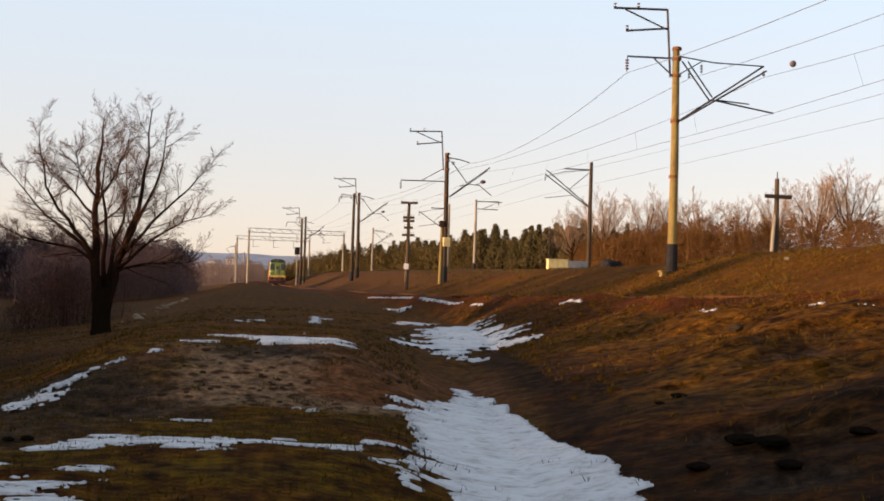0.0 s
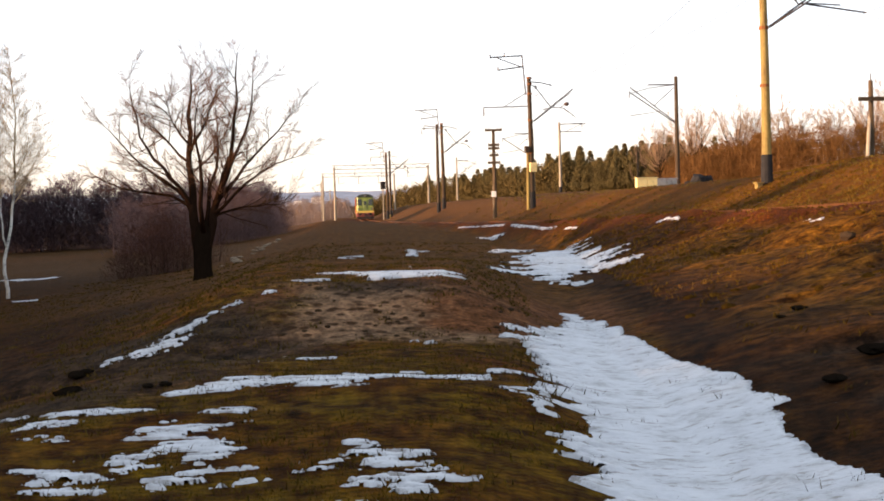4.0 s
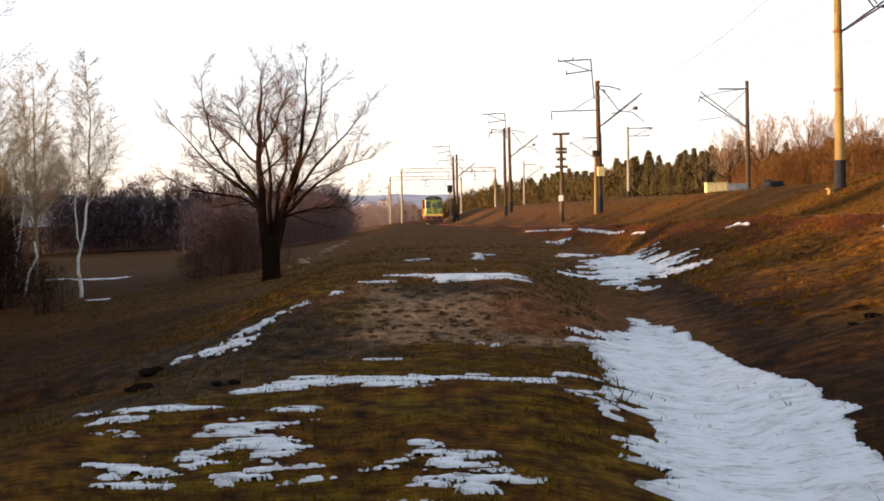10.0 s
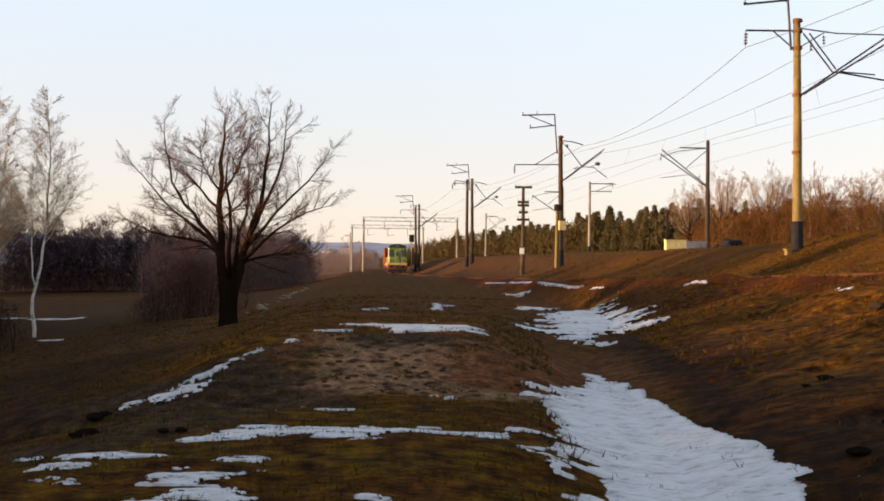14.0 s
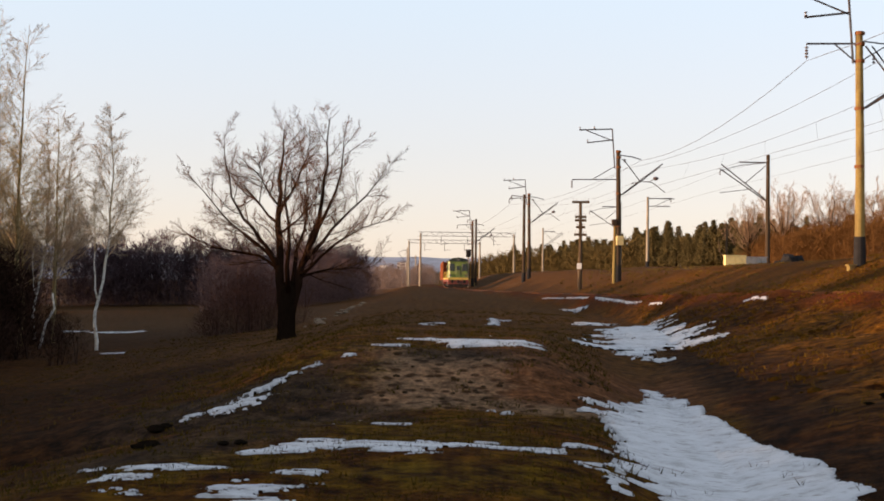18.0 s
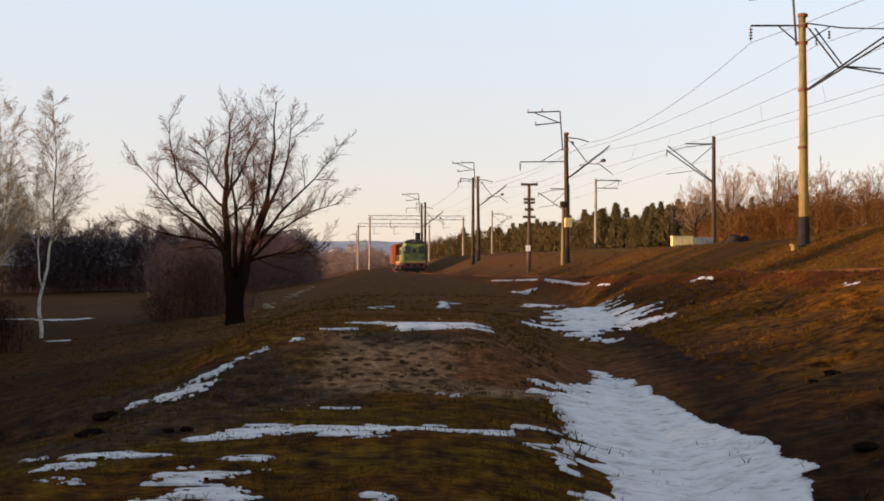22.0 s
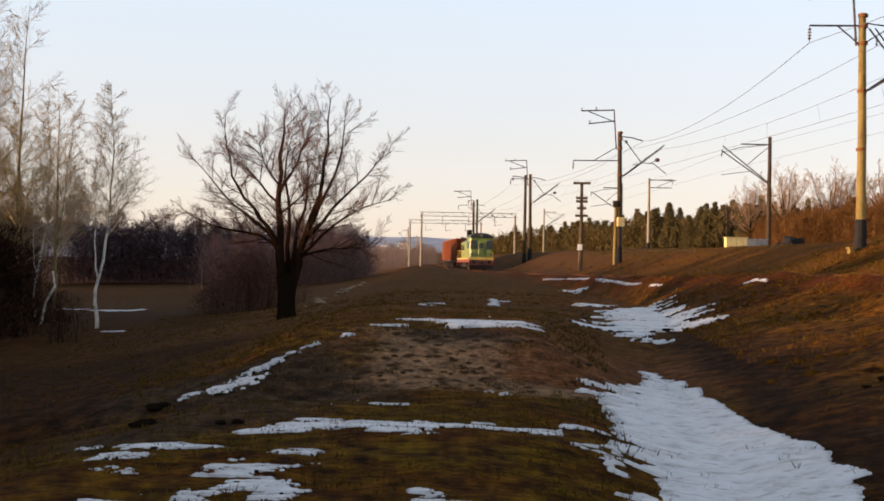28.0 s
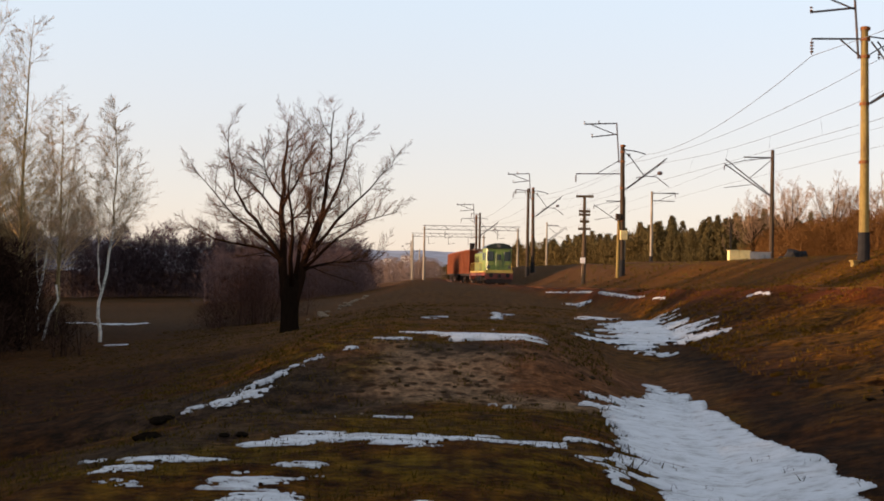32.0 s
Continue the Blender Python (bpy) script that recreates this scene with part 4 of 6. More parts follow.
def make_plain_mast(m, label, high, arm, double=True, rusty=False, foot=False):
    """A mast on the far side of the line, its cantilever reaching to -x or +x by arm metres."""
    root = thing("overhead_line_mast", m, label, "railway mast", group="masts along the main line")
    # rusty only picks the concrete darkened for shade
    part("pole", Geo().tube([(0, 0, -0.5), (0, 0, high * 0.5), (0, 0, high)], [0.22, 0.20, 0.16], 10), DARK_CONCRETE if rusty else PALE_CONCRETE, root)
    s = 1 if arm > 0 else -1
    if foot:  # a plain pole that carries one small bracket
        part("base", Geo().tube([(0, 0, -0.4), (0, 0, 1.2)], [0.28, 0.26], 10), TAR, root, "black tarred foot of the pole")
        part("bracket", Geo().tube([(0, 0, high - 0.3), (arm, 0, high - 0.15)], 0.05, 6), STEEL, root)
        part("insulator", insulator(Geo().tube([(arm, 0, high - 0.15), (arm, 0, high - 0.7)], 0.03, 5), (arm, 0, high - 0.2), 4, 0.11), PORCELAIN, root)
        return root
    for dz in ((0, 0.42) if double else (0,)):
        part("cantilever", Geo().tube([(0.15 * s, 0, high * 0.58 + 0.3 * dz), (arm - 0.3 * s * dz, 0.1, high * 0.87 + dz)], 0.055, 6), STEEL, root)
    part("tie_rod", Geo().tube([(0, 0, high * 0.93), (arm * 0.6, 0, high * 0.90), (arm, 0, high * 0.85)], 0.035, 6), STEEL, root)
    part("brace", Geo().tube([(0, 0, high * 0.92), (arm * 0.48, 0, high * 0.74)], 0.04, 6), STEEL, root)
    part("crossarm", Geo().box((arm * 0.3, 0, high * 0.93), (abs(arm) * 0.6, 0.09, 0.12)), STEEL, root)
    part("registration_arm", Geo().tube([(arm * 0.35, 0, high * 0.69), (arm * 1.0, 0, high * 0.65)], 0.03, 6), STEEL, root)
    part("insulator", insulator(Geo().tube([(arm, 0, high * 0.85), (arm, 0, high * 0.81)], 0.02, 5), (arm, 0, high * 0.85), 3), PORCELAIN, root)
    return root


MAIN_TURN = 5.3
MASTS = [(24.1, 9.0), (19.5, 55.0), (14.9, 98.5), (11.55, 151.5), (5.7, 198.0)]
for k, (x, y) in enumerate(MASTS):
    make_mast(pose(x, y, gz(x, y), 0, 0, MAIN_TURN), ("tall concrete overhead line mast with a tarred foot, on the embankment", "tall dark overhead line mast with a pale post beside it")[k == 2], CONCRETE if k < 2 else DARK_CONCRETE, strut=k == 2, bracket=(8.4, 3.96) if k == 2 else (10.25, 2.6), short=k > 1)
make_plain_mast(pose(10.7, 149, gz(10.7, 149), 0, 0, MAIN_TURN), "plain dark pole beside an overhead line mast", 11.0, -1.6, False, True, True)
make_plain_mast(pose(6.4, 203, gz(6.4, 203), 0, 0, MAIN_TURN), "weathered concrete pole beside an overhead line mast", 11.3, -1.5, False, True, True)
make_plain_mast(pose(31.3, 113, gz(31.3, 113), 0, 0, MAIN_TURN), "dark brown overhead line mast with a double cantilever", 13.6 - gz(31.3, 113), -4.7, True, True)
make_plain_mast(pose(25.2, 165, gz(25.2, 165), 0, 0, MAIN_TURN), "concrete mast between the main tracks", 12.3 - gz(25.2, 165), -4.3, False)
arm_mast = make_plain_mast(pose(29.9, 170, gz(29.9, 170), 0, 0, MAIN_TURN), "concrete mast with level arms beyond the main line", 13.45 - gz(29.9, 170), 3.4, False, False, True)
arm_top = 13.2 - gz(29.9, 170)
for z, w in ((arm_top, 3.9), (arm_top - 1.1, 3.3)):
    part("crossarm", Geo().tube([(0, 0, z), (w, 0, z)], 0.06, 6), STEEL, arm_mast)
part("brace", Geo().tube([(0.9, 0, arm_top - 1.1), (3.4, 0, arm_top)], 0.04, 6), STEEL, arm_mast)
make_plain_mast(pose(23.3, 265, gz(23.3, 265), 0, 0, MAIN_TURN), "distant concrete mast beyond the main line", 10.0, 4.5, True)


def make_wire(points, sag, r=0.013, label="overhead wire"):
    """One wire from support to support, hanging a little between them."""
    geo = Geo()
    pts = []
    for a, b in zip(points[:-1], points[1:]):
        a, b = Vector(a), Vector(b)
        for k in range(8):
            t = k / 8
            p = a.lerp(b, t)
            p.z -= sag * 4 * t * (1 - t)
            pts.append(p)
    pts.append(Vector(points[-1]))
    geo.tube(pts, r, 4)
    return geo


def at_mast(k, dx, dz):
    x, y = MASTS[k]
    a = radians(MAIN_TURN)
    return (x + dx * math.cos(a), y + dx * math.sin(a), gz(x, y) + dz)


wires = thing("overhead_wires", pose(0, 0, 0), "thin dark overhead wires strung from mast to mast", "wires")
for name, dx, dz, sag in (("feeder_wire", -2.6, 9.45, 0.9), ("messenger_wire", 4.6, 9.75, 0.8), ("contact_wire", 5.1, 8.0, 0.06), ("return_wire", 0.63, 9.4, 0.7)):
    part(name, make_wire([at_mast(k, *((1.88, 10.1) if k == 2 and name == "feeder_wire" else (2.8, 7.9) if k > 1 and name == "contact_wire" else (3.4, 9.5) if k > 1 and name == "messenger_wire" else (dx, dz))) for k in range(len(MASTS))], sag, 0.014 if name == "feeder_wire" else 0.012), WIRE, wires)
for k in range(len(MASTS) - 1):
    a, b, c, d = (Vector(at_mast(*v)) for v in ((k, *((3.4, 9.5) if k > 1 else (4.6, 9.75))), (k + 1, *((3.4, 9.5) if k > 0 else (4.6, 9.75))), (k, *((2.8, 7.9) if k > 1 else (5.1, 8.0))), (k + 1, *((2.8, 7.9) if k > 0 else (5.1, 8.0)))))
    for i in range(1, 6):
        t = i / 6
        top, low = a.lerp(b, t), c.lerp(d, t)
        top.z -= 0.8 * 4 * t * (1 - t)
        part("dropper", Geo().tube([top, low], 0.006, 4), WIRE, wires)
for dz, dx in ((8.3, -4.6), (6.6, -4.7)):
    pts = [(38.0 + dx, 20, 4.2 + dz), (31.3 + dx, 113, 3.6 + dz), (26.0 + dx, 198, 2.6 + dz), (19.0 + dx, 290, 2 + dz)]
    part("far_track_wire", make_wire(pts, 0.5 if dz > 8 else 0.05, 0.010), WIRE, wires)


def make_portal(m, wide, high, label):
    """A portal over the tracks: two posts and a lattice beam."""
    root = thing("overhead_portal", m, label, "railway gantry", group="portals over the tracks")
    for x in (0, wide):
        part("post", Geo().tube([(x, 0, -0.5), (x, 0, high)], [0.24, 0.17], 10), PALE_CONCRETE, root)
    beam = Geo()
    for dz in (0.0, 0.75):
        for dy in (-0.3, 0.3):
            beam.box((wide / 2, dy, high - 0.5 + dz), (wide + 0.8, 0.07, 0.07))
    n = int(wide / 0.9)
    for k in range(n):
        a, b = wide * k / n, wide * (k + 1) / n
        for dy in (-0.3, 0.3):
            lo, hi = (high - 0.5, high + 0.25) if k % 2 else (high + 0.25, high - 0.5)
            beam.tube([(a, dy, lo), (b, dy, hi)], 0.025, 4)
    part("lattice_beam", beam, STEEL, root)
    for k in range(3):
        x = wide * (0.22 + 0.28 * k)
        part("hanger", Geo().tube([(x, 0, high - 0.5), (x, 0, high - 2.2)], 0.05, 5).tube([(x, 0, high - 2.1), (x + 1.4, 0, high - 1.9)], 0.03, 5), STEEL, root)
    return root


make_portal(pose(-3.4, 227, gz(-3.4, 227), 0, 0, 2), 17.9, 10.1, "pale lattice portal spanning the tracks in the distance")
make_portal(pose(-6.6, 268, gz(-6.6, 268), 0, 0, 2), 16.0, 10.4, "second lattice portal farther down the tracks")
make_plain_mast(pose(-8.6, 330, gz(-8.6, 330)), "distant concrete mast by the tracks", 11, -2.5, False)
make_plain_mast(pose(-6.6, 350, gz(-6.6, 350)), "distant concrete mast by the tracks", 9, -2.0, False)


def make_signal(m):
    root = thing("railway_signal", m, "black colour light signal on a pale post", "railway signal")
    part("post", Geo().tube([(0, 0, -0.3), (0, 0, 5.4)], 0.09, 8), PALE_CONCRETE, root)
    part("head", Geo().box((0, 0, 5.75), (0.85, 0.36, 1.25), bevel=0.16), TAR, root)
    for z in (5.4, 5.75, 6.1):
        part("hood", Geo().disc((0, -0.22, z), (0, 1, 0), 0.12, 0.18, 10), TAR, root)
    part("ladder", Geo().tube([(0.2, 0.15, 0), (0.2, 0.15, 5.3)], 0.02, 4).tube([(-0.2, 0.15, 0), (-0.2, 0.15, 5.3)], 0.02, 4), STEEL, root)
    part("relay_box", Geo().box((0.9, 0, 0.4), (0.5, 0.5, 0.9), bevel=0.04), CONCRETE, root)
    return root


make_signal(pose(5.05, 199, gz(5.05, 199)))


def make_telegraph_pole(m, high, arms, label, r=0.14, thick=0.14, strut=False):
    root = thing("telegraph_pole", m, label, "telegraph pole", group="poles by the railway")
    part("pole", Geo().tube([(0, 0, -0.4), (0.02, 0, high * 0.5), (0, 0, high)], [r * 1.15, r, r * 0.8], 8), TIMBER, root)
    for z, w in arms:
        part("crossarm", Geo().box((0, -r, z), (w, 0.11, thick)), TIMBER, root)
        for s in (-1, -0.55, 0.55, 1):
            part("pin_insulator", insulator(Geo().tube([(s * (w / 2 - 0.08), -r, z), (s * (w / 2 - 0.08), -r, z + 0.2)], 0.012, 5), (s * (w / 2 - 0.08), -r, z + 0.05), 2, 0.05, False), PORCELAIN, root)
    if strut:
        part("strut", Geo().tube([(-0.55, -0.2, -0.4), (-0.25, -0.1, high * 0.5), (-0.1, 0, high * 0.62)], [0.17, 0.14, 0.1], 8), PALE_CONCRETE, root, "pale concrete strut leaning against the pole")
        part("top_pin", Geo().tube([(0, 0, high), (0.02, 0, high + 0.55)], 0.05, 6), STEEL, root)
    return root


old_pole = make_telegraph_pole(pose(12.4, 104, gz(12.4, 104)), 7.8, [(7.7, 1.5), (6.4, 1.0), (6.1, 1.0), (5.5, 0.8), (4.85, 1.1)], "grey timber telegraph pole with five short crossarms", 0.16, 0.2)
part("stub", Geo().box((0.0, 0.26, 1.3), (0.3, 0.22, 3.2), bevel=0.04, taper=0.9), PALE_CONCRETE, old_pole, "pale concrete stub under the pole")
part("sign", Geo().box((-0.1, -0.24, 2.1), (0.42, 0.05, 0.5), bevel=0.01), PORCELAIN_WHITE, old_pole, "small white sign plate")
make_telegraph_pole(pose(40.3, 90, gz(40.3, 90), 0, 0, 8), 7.4, [(5.95, 2.4)], "timber pole with one wide crossarm on the hillside", 0.22, 0.32, True)
make_telegraph_pole(pose(45.0, 84, gz(45.0, 84)), 1.6, [], "short grey timber post in the grass", 0.08)

# ---- trees and brush ----
def branch_path(rng, start, way, length, bend, lift, n):
    """Points of a branch that wanders and turns upwards."""
    p, d = Vector(start), Vector(way).normalized()
    pts = [p.copy()]
    for _ in range(n):
        d = (d + Vector((rng.gauss(0, bend), rng.gauss(0, bend), rng.gauss(0, bend) + lift))).normalized()
        p = p + d * (length / n)
        pts.append(p.copy())
    return pts


def shoots(geo, rng, path, radius, length, count, depth, bend=0.16, lift=0.10, spread_=0.9, droop=0.0, thin=0.006, first=0.2):
    """Side shoots along a branch, and theirs in turn."""
    n = len(path) - 1
    for k in range(count):
        t = first + (1 - first) * (k + rng.random()) / count
        i = min(int(t * n), n - 1)
        p = path[i].lerp(path[i + 1], t * n - i)
        along = (path[i + 1] - path[i]).normalized()
        side = Vector((rng.gauss(0, 1), rng.gauss(0, 1), rng.gauss(0, 0.7)))
        side = (side - along * side.dot(along)).normalized()
        way = along * rng.uniform(0.5, 0.9) + side * spread_ * rng.uniform(0.5, 1.0)
        l = length * rng.uniform(0.5, 1.1) * (1.15 - 0.6 * t)
        r = max(radius * (1 - 0.7 * t) * 0.5, thin)
        steps = 4 if depth > 1 else 3
        sub = branch_path(rng, p, way, l, bend, lift - droop, steps)
        geo.tube(sub, [r * (1 - 0.75 * j / steps) for j in range(steps + 1)], 3 if depth < 2 else 4, cap=False)
        if depth > 1:
            shoots(geo, rng, sub, r, l * 0.6, max(4, min(12, int(count * 0.54))), depth - 1, bend, lift, spread_, droop, thin, 0.15)


def make_willow(m):
    """The old forked tree: a short stout bole, an upright stem and a leaning one, long limbs fanning out."""
    rng = random.Random(11)
    root = thing("willow_tree", m, "old bare forked tree with a dark stout trunk and fanning limbs", "tree")
    bole = Geo()
    bole.tube([(0.05, 0, -0.5), (0.03, 0, 0.0), (0.0, 0, 0.4), (0, 0, 1.0), (0.04, 0, 1.6), (0.07, 0, 2.05), (0.1, 0, 2.35)], [0.52, 0.42, 0.345, 0.335, 0.36, 0.32, 0.12], 16)
    part("trunk", bole, BARK, root, smooth=True)
    limbs = [  # start, points on the way, radius at the foot
        ((-0.08, 0, 1.1), [(-0.20, 0, 1.9), (-0.30, 0.0, 2.9), (-0.31, 0.0, 3.85), (-0.37, 0.1, 5.1), (-0.38, 0.1, 6.3), (-0.22, 0.2, 7.3), (-0.2, 0.2, 8.2)], 0.215),
        ((-0.32, 0, 2.9), [(-0.50, -0.1, 3.2), (-1.04, -0.4, 3.95), (-1.6, -0.5, 4.68), (-2.05, -0.6, 5.5), (-2.28, -0.6, 6.75), (-2.33, -0.6, 7.8)], 0.11),
        ((-0.30, 0, 2.7), [(-0.50, 0.2, 3.05), (-1.16, 0.5, 3.7), (-2.17, 0.7, 4.45), (-2.95, 0.8, 5.3), (-3.85, 0.8, 6.3)], 0.10),
        ((-0.30, 0, 2.6), [(-0.50, 0.2, 2.9), (-1.16, 0.7, 3.3), (-2.4, 1.0, 3.5), (-3.3, 1.1, 3.75), (-4.1, 1.2, 4.2)], 0.085),
        ((-0.34, 0.1, 4.5), [(-1.16, 0.7, 5.3), (-1.7, 1.0, 5.65), (-2.7, 1.2, 6.5)], 0.06),
        ((-0.34, 0.1, 4.9), [(0.1, -0.3, 5.6), (0.41, -0.5, 6.1), (0.75, -0.6, 7.0), (0.92, -0.6, 7.9)], 0.06),
        ((-0.31, 0.0, 4.1), [(0.3, 0.5, 4.7), (0.9, 0.9, 5.5), (1.2, 1.1, 6.6)], 0.055),
        ((-0.34, 0.0, 5.2), [(-0.9, -0.5, 6.1), (-1.1, -0.6, 7.0)], 0.05),
        ((0.12, 0, 1.1), [(0.30, 0, 1.75), (0.43, 0.0, 2.2), (0.53, 0.1, 2.94), (0.86, 0.2, 4.06), (1.26, 0.2, 5.5), (1.45, 0.3, 6.87), (1.51, 0.3, 8.7)], 0.21),
        ((0.56, 0.1, 3.0), [(1.0, -0.2, 3.9), (1.42, -0.4, 4.85), (2.04, -0.6, 6.5), (2.15, -0.7, 8.0)], 0.11),
        ((0.55, 0, 2.9), [(0.9, 0.2, 3.4), (1.65, 0.5, 4.4), (2.9, 0.8, 5.7), (3.95, 0.9, 6.8)], 0.10),
        ((0.50, 0, 2.6), [(0.86, -0.2, 2.83), (1.76, -0.5, 3.7), (2.9, -0.7, 4.4), (4.05, -0.7, 4.75)], 0.09),
        ((0.45, 0, 2.4), [(0.75, 0.3, 2.6), (1.5, 0.7, 2.8), (2.4, 0.9, 2.87), (3.3, 0.9, 3.0)], 0.07),
        ((0.1, 0.3, 1.9), [(0.2, 1.2, 3.6), (0.5, 2.0, 5.2), (0.4, 2.4, 6.9)], 0.10),
        ((0.1, -0.3, 1.9), [(0.2, -1.1, 3.7), (0.1, -1.9, 5.4), (0.4, -2.3, 7.0)], 0.10),
    ]
    for k, (start, way, r) in enumerate(limbs):
        pts = [Vector(start)]
        for w in way:
            a, b = pts[-1], Vector(w)
            mid = a.lerp(b, 0.5) + Vector((rng.gauss(0, 0.05), rng.gauss(0, 0.05), rng.gauss(0, 0.04)))
            pts.extend([mid, b])
        n = len(pts) - 1
        limb = part("limb", Geo().tube(pts, [r * (0.92 * (1 - j / n) ** 1.05 + 0.08) for j in range(n + 1)], 8), LIMB_BARK, root, smooth=True)
        wood, tw = Geo(), Geo()
        count = 15 if r > 0.2 else 11
        first = 0.36 if r > 0.2 else 0.22
        for c in range(count):
            t = first + (1 - first) * (c + rng.random()) / count
            i = min(int(t * n), n - 1)
            p = pts[i].lerp(pts[i + 1], t * n - i)
            ahead = (pts[i + 1] - pts[i]).normalized()
            side = Vector((rng.gauss(0, 1), rng.gauss(0, 0.8), rng.gauss(0.15, 0.6)))
            side = (side - ahead * side.dot(ahead)).normalized()
            l = (2.3 if r > 0.2 else 1.9) * rng.uniform(0.55, 1.1) * (1.15 - 0.55 * t)
            spray = branch_path(rng, p, ahead * rng.uniform(0.55, 1.0) + side * rng.uniform(0.5, 0.95), l, 0.11, 0.04, 5)
            br = 0.030 * (1.2 - 0.75 * t)
            wood.tube(spray, [br * (1 - 0.72 * j / 5) for j in range(6)], 4, cap=False)
            shoots(tw, rng, spray, br * 0.8, l * 0.48, 13, 2, 0.04, 0.03, 0.75, 0.0, 0.0052, 0.1)
        shoots(tw, rng, pts[-5:], 0.014, 1.0, 14, 2, 0.05, 0.035, 0.8, 0.0, 0.0056, 0.1)
        tagged(part("branch", wood, LIMB_BARK, limb, "thin dark branches"), kind="stuff")
        tagged(part("crown", tw, TWIG, limb, "fine bare twigs"), kind="stuff")
    return root


WILLOW = (-5.72, 45.0)
willow = make_willow(pose(*WILLOW, gz(*WILLOW) - 0.1))
willow.scale = (1.0, 1.0, 0.985)


def make_birch(seed, way, radius, bark, twig, label, boughs=46, reach=0.33, first=0.44, stem=None, pale=0.6):
    """A slender bare tree: a trunk through the points, boughs rising at a slant, each with twigs and twiglets."""
    rng = random.Random(seed)
    root = thing("birch_tree" if bark is BIRCH_BARK else "aspen_tree", pose(0, 0, 0), label, "tree", group="slender trees by the meadow")
    high = way[-1][2]
    stems = [("trunk", [Vector(w) for w in way], radius)]
    if stem:
        stems.append(("side_stem", [Vector(w) for w in stem], radius * 0.5))
    crown = Geo()
    for name, pts, r in stems:
        fine = [pts[0]]
        for a, b in zip(pts[:-1], pts[1:]):
            fine += [a.lerp(b, 0.5) + Vector((rng.gauss(0, 0.006 * high), rng.gauss(0, 0.006 * high), 0)), b]
        n = len(fine) - 1
        radii = [r * (0.95 * (1 - j / n) ** 0.9 + 0.05) for j in range(n + 1)]
        cut = int(n * pale) if bark is BIRCH_BARK else n
        part(name, Geo().tube(fine[:cut + 1], radii[:cut + 1], 9), bark, root, smooth=True)
        if cut < n:
            part("upper_" + name, Geo().tube(fine[cut:], radii[cut:], 8), ASPEN_BARK, root, "tan upper stem", smooth=True)
        count = boughs if name == "trunk" else boughs // 3
        for k in range(count):
            t = first + (0.98 - first) * (k + rng.random()) / count
            i = min(int(t * n), n - 1)
            p = fine[i].lerp(fine[i + 1], t * n - i)
            a = rng.uniform(0, 2 * math.pi)
            l = high * (reach * (1 - t) ** 0.8 + 0.05) * rng.uniform(0.65, 1.15)
            bough = branch_path(rng, p, (math.cos(a), math.sin(a), rng.uniform(0.45, 1.25)), l, 0.07, 0.05, 5)
            br = r * 0.28 * (1.05 - t) + 0.006
            crown.tube(bough, [br * (1 - 0.8 * j / 5) for j in range(6)], 4, cap=False)
            shoots(crown, rng, bough, br, l * 0.5, 13, 2, 0.045, 0.03, 0.8, 0.0, 0.0066, 0.1)
    tagged(part("crown", crown, twig, root, "fine bare twigs"), kind="stuff")
    return root


def put(ob, x, y, turn, scale=1.0, sink=0.05):
    m = pose(x, y, gz(x, y) - sink, 0, 0, turn) @ Matrix.Scale(scale, 4)
    ob.matrix_world = m
    return ob


def copy_at(ob, x, y, turn, scale=1.0, sink=0.05):
    c = copy_thing(ob, pose(x, y, gz(x, y) - sink, 0, 0, turn))
    c.scale = (scale, scale, scale)
    return c


b1 = put(make_birch(21, [(0, 0, -0.3), (-0.1, 0, 1.25), (0.07, 0, 2.4), (0.35, 0, 4.1), (0.55, 0, 5.4), (0.58, 0.1, 7.4), (0.57, 0.1, 9.2), (0.45, 0.1, 11.4)], 0.088, BIRCH_BARK, BIRCH_TWIG, "slender bare birch with a white forked trunk", stem=[(0.05, 0, 2.3), (-0.1, 0, 3.4), (-0.14, 0, 4.6), (-0.3, 0.2, 6.2), (-0.35, 0.3, 7.8)]), -15.83, 55.3, 0)
put(make_birch(22, [(0, 0, -0.3), (0.42, 0, 1.25), (0.72, 0, 2.75), (0.9, 0, 4.0), (1.07, 0, 5.25), (1.28, 0.1, 7.3), (1.6, 0.1, 11.2)], 0.066, BIRCH_BARK, BIRCH_TWIG, "slender bare birch with a leaning pale trunk", pale=0.36), -19.3, 57.4, 0)
b3 = put(make_birch(23, [(0, 0, -0.3), (-0.1, 0, 2.5), (0.05, 0, 5.0), (0.2, 0.1, 8.0), (0.45, 0.1, 12.0), (0.9, 0.1, 17.2)], 0.17, ASPEN_BARK, ASPEN_TWIG, "tall bare aspen with a tan trunk and airy crown", boughs=44, reach=0.31, first=0.36), -20.4, 51, 0)
copy_at(b3, -22.3, 52, 130, 1.02)
copy_at(b3, -20.9, 60, 200, 0.66)
copy_at(b3, -24.6, 55, 250, 1.1)
copy_at(b3, -23.6, 62, 60, 0.72)
copy_at(b3, -27.2, 60, 30, 1.0)
copy_at(b1, -26.5, 66, 90, 1.3)
copy_at(b3, -25.6, 49, 310, 0.95)
copy_at(b1, -23.0, 68, 20, 1.1)
copy_at(b3, -19.5, 55, 75, 0.9)
copy_at(b3, -23.4, 58, 190, 1.0)
copy_at(b3, -20.6, 64, 280, 0.74)
for x, y, turn, s in ((-28.4, 57, 15, 1.05), (-30.6, 63, 160, 1.1), (-27.2, 53.5, 290, 1.02), (-31.5, 56, 330, 1.08)):
    copy_at(b3, x, y, turn, s)


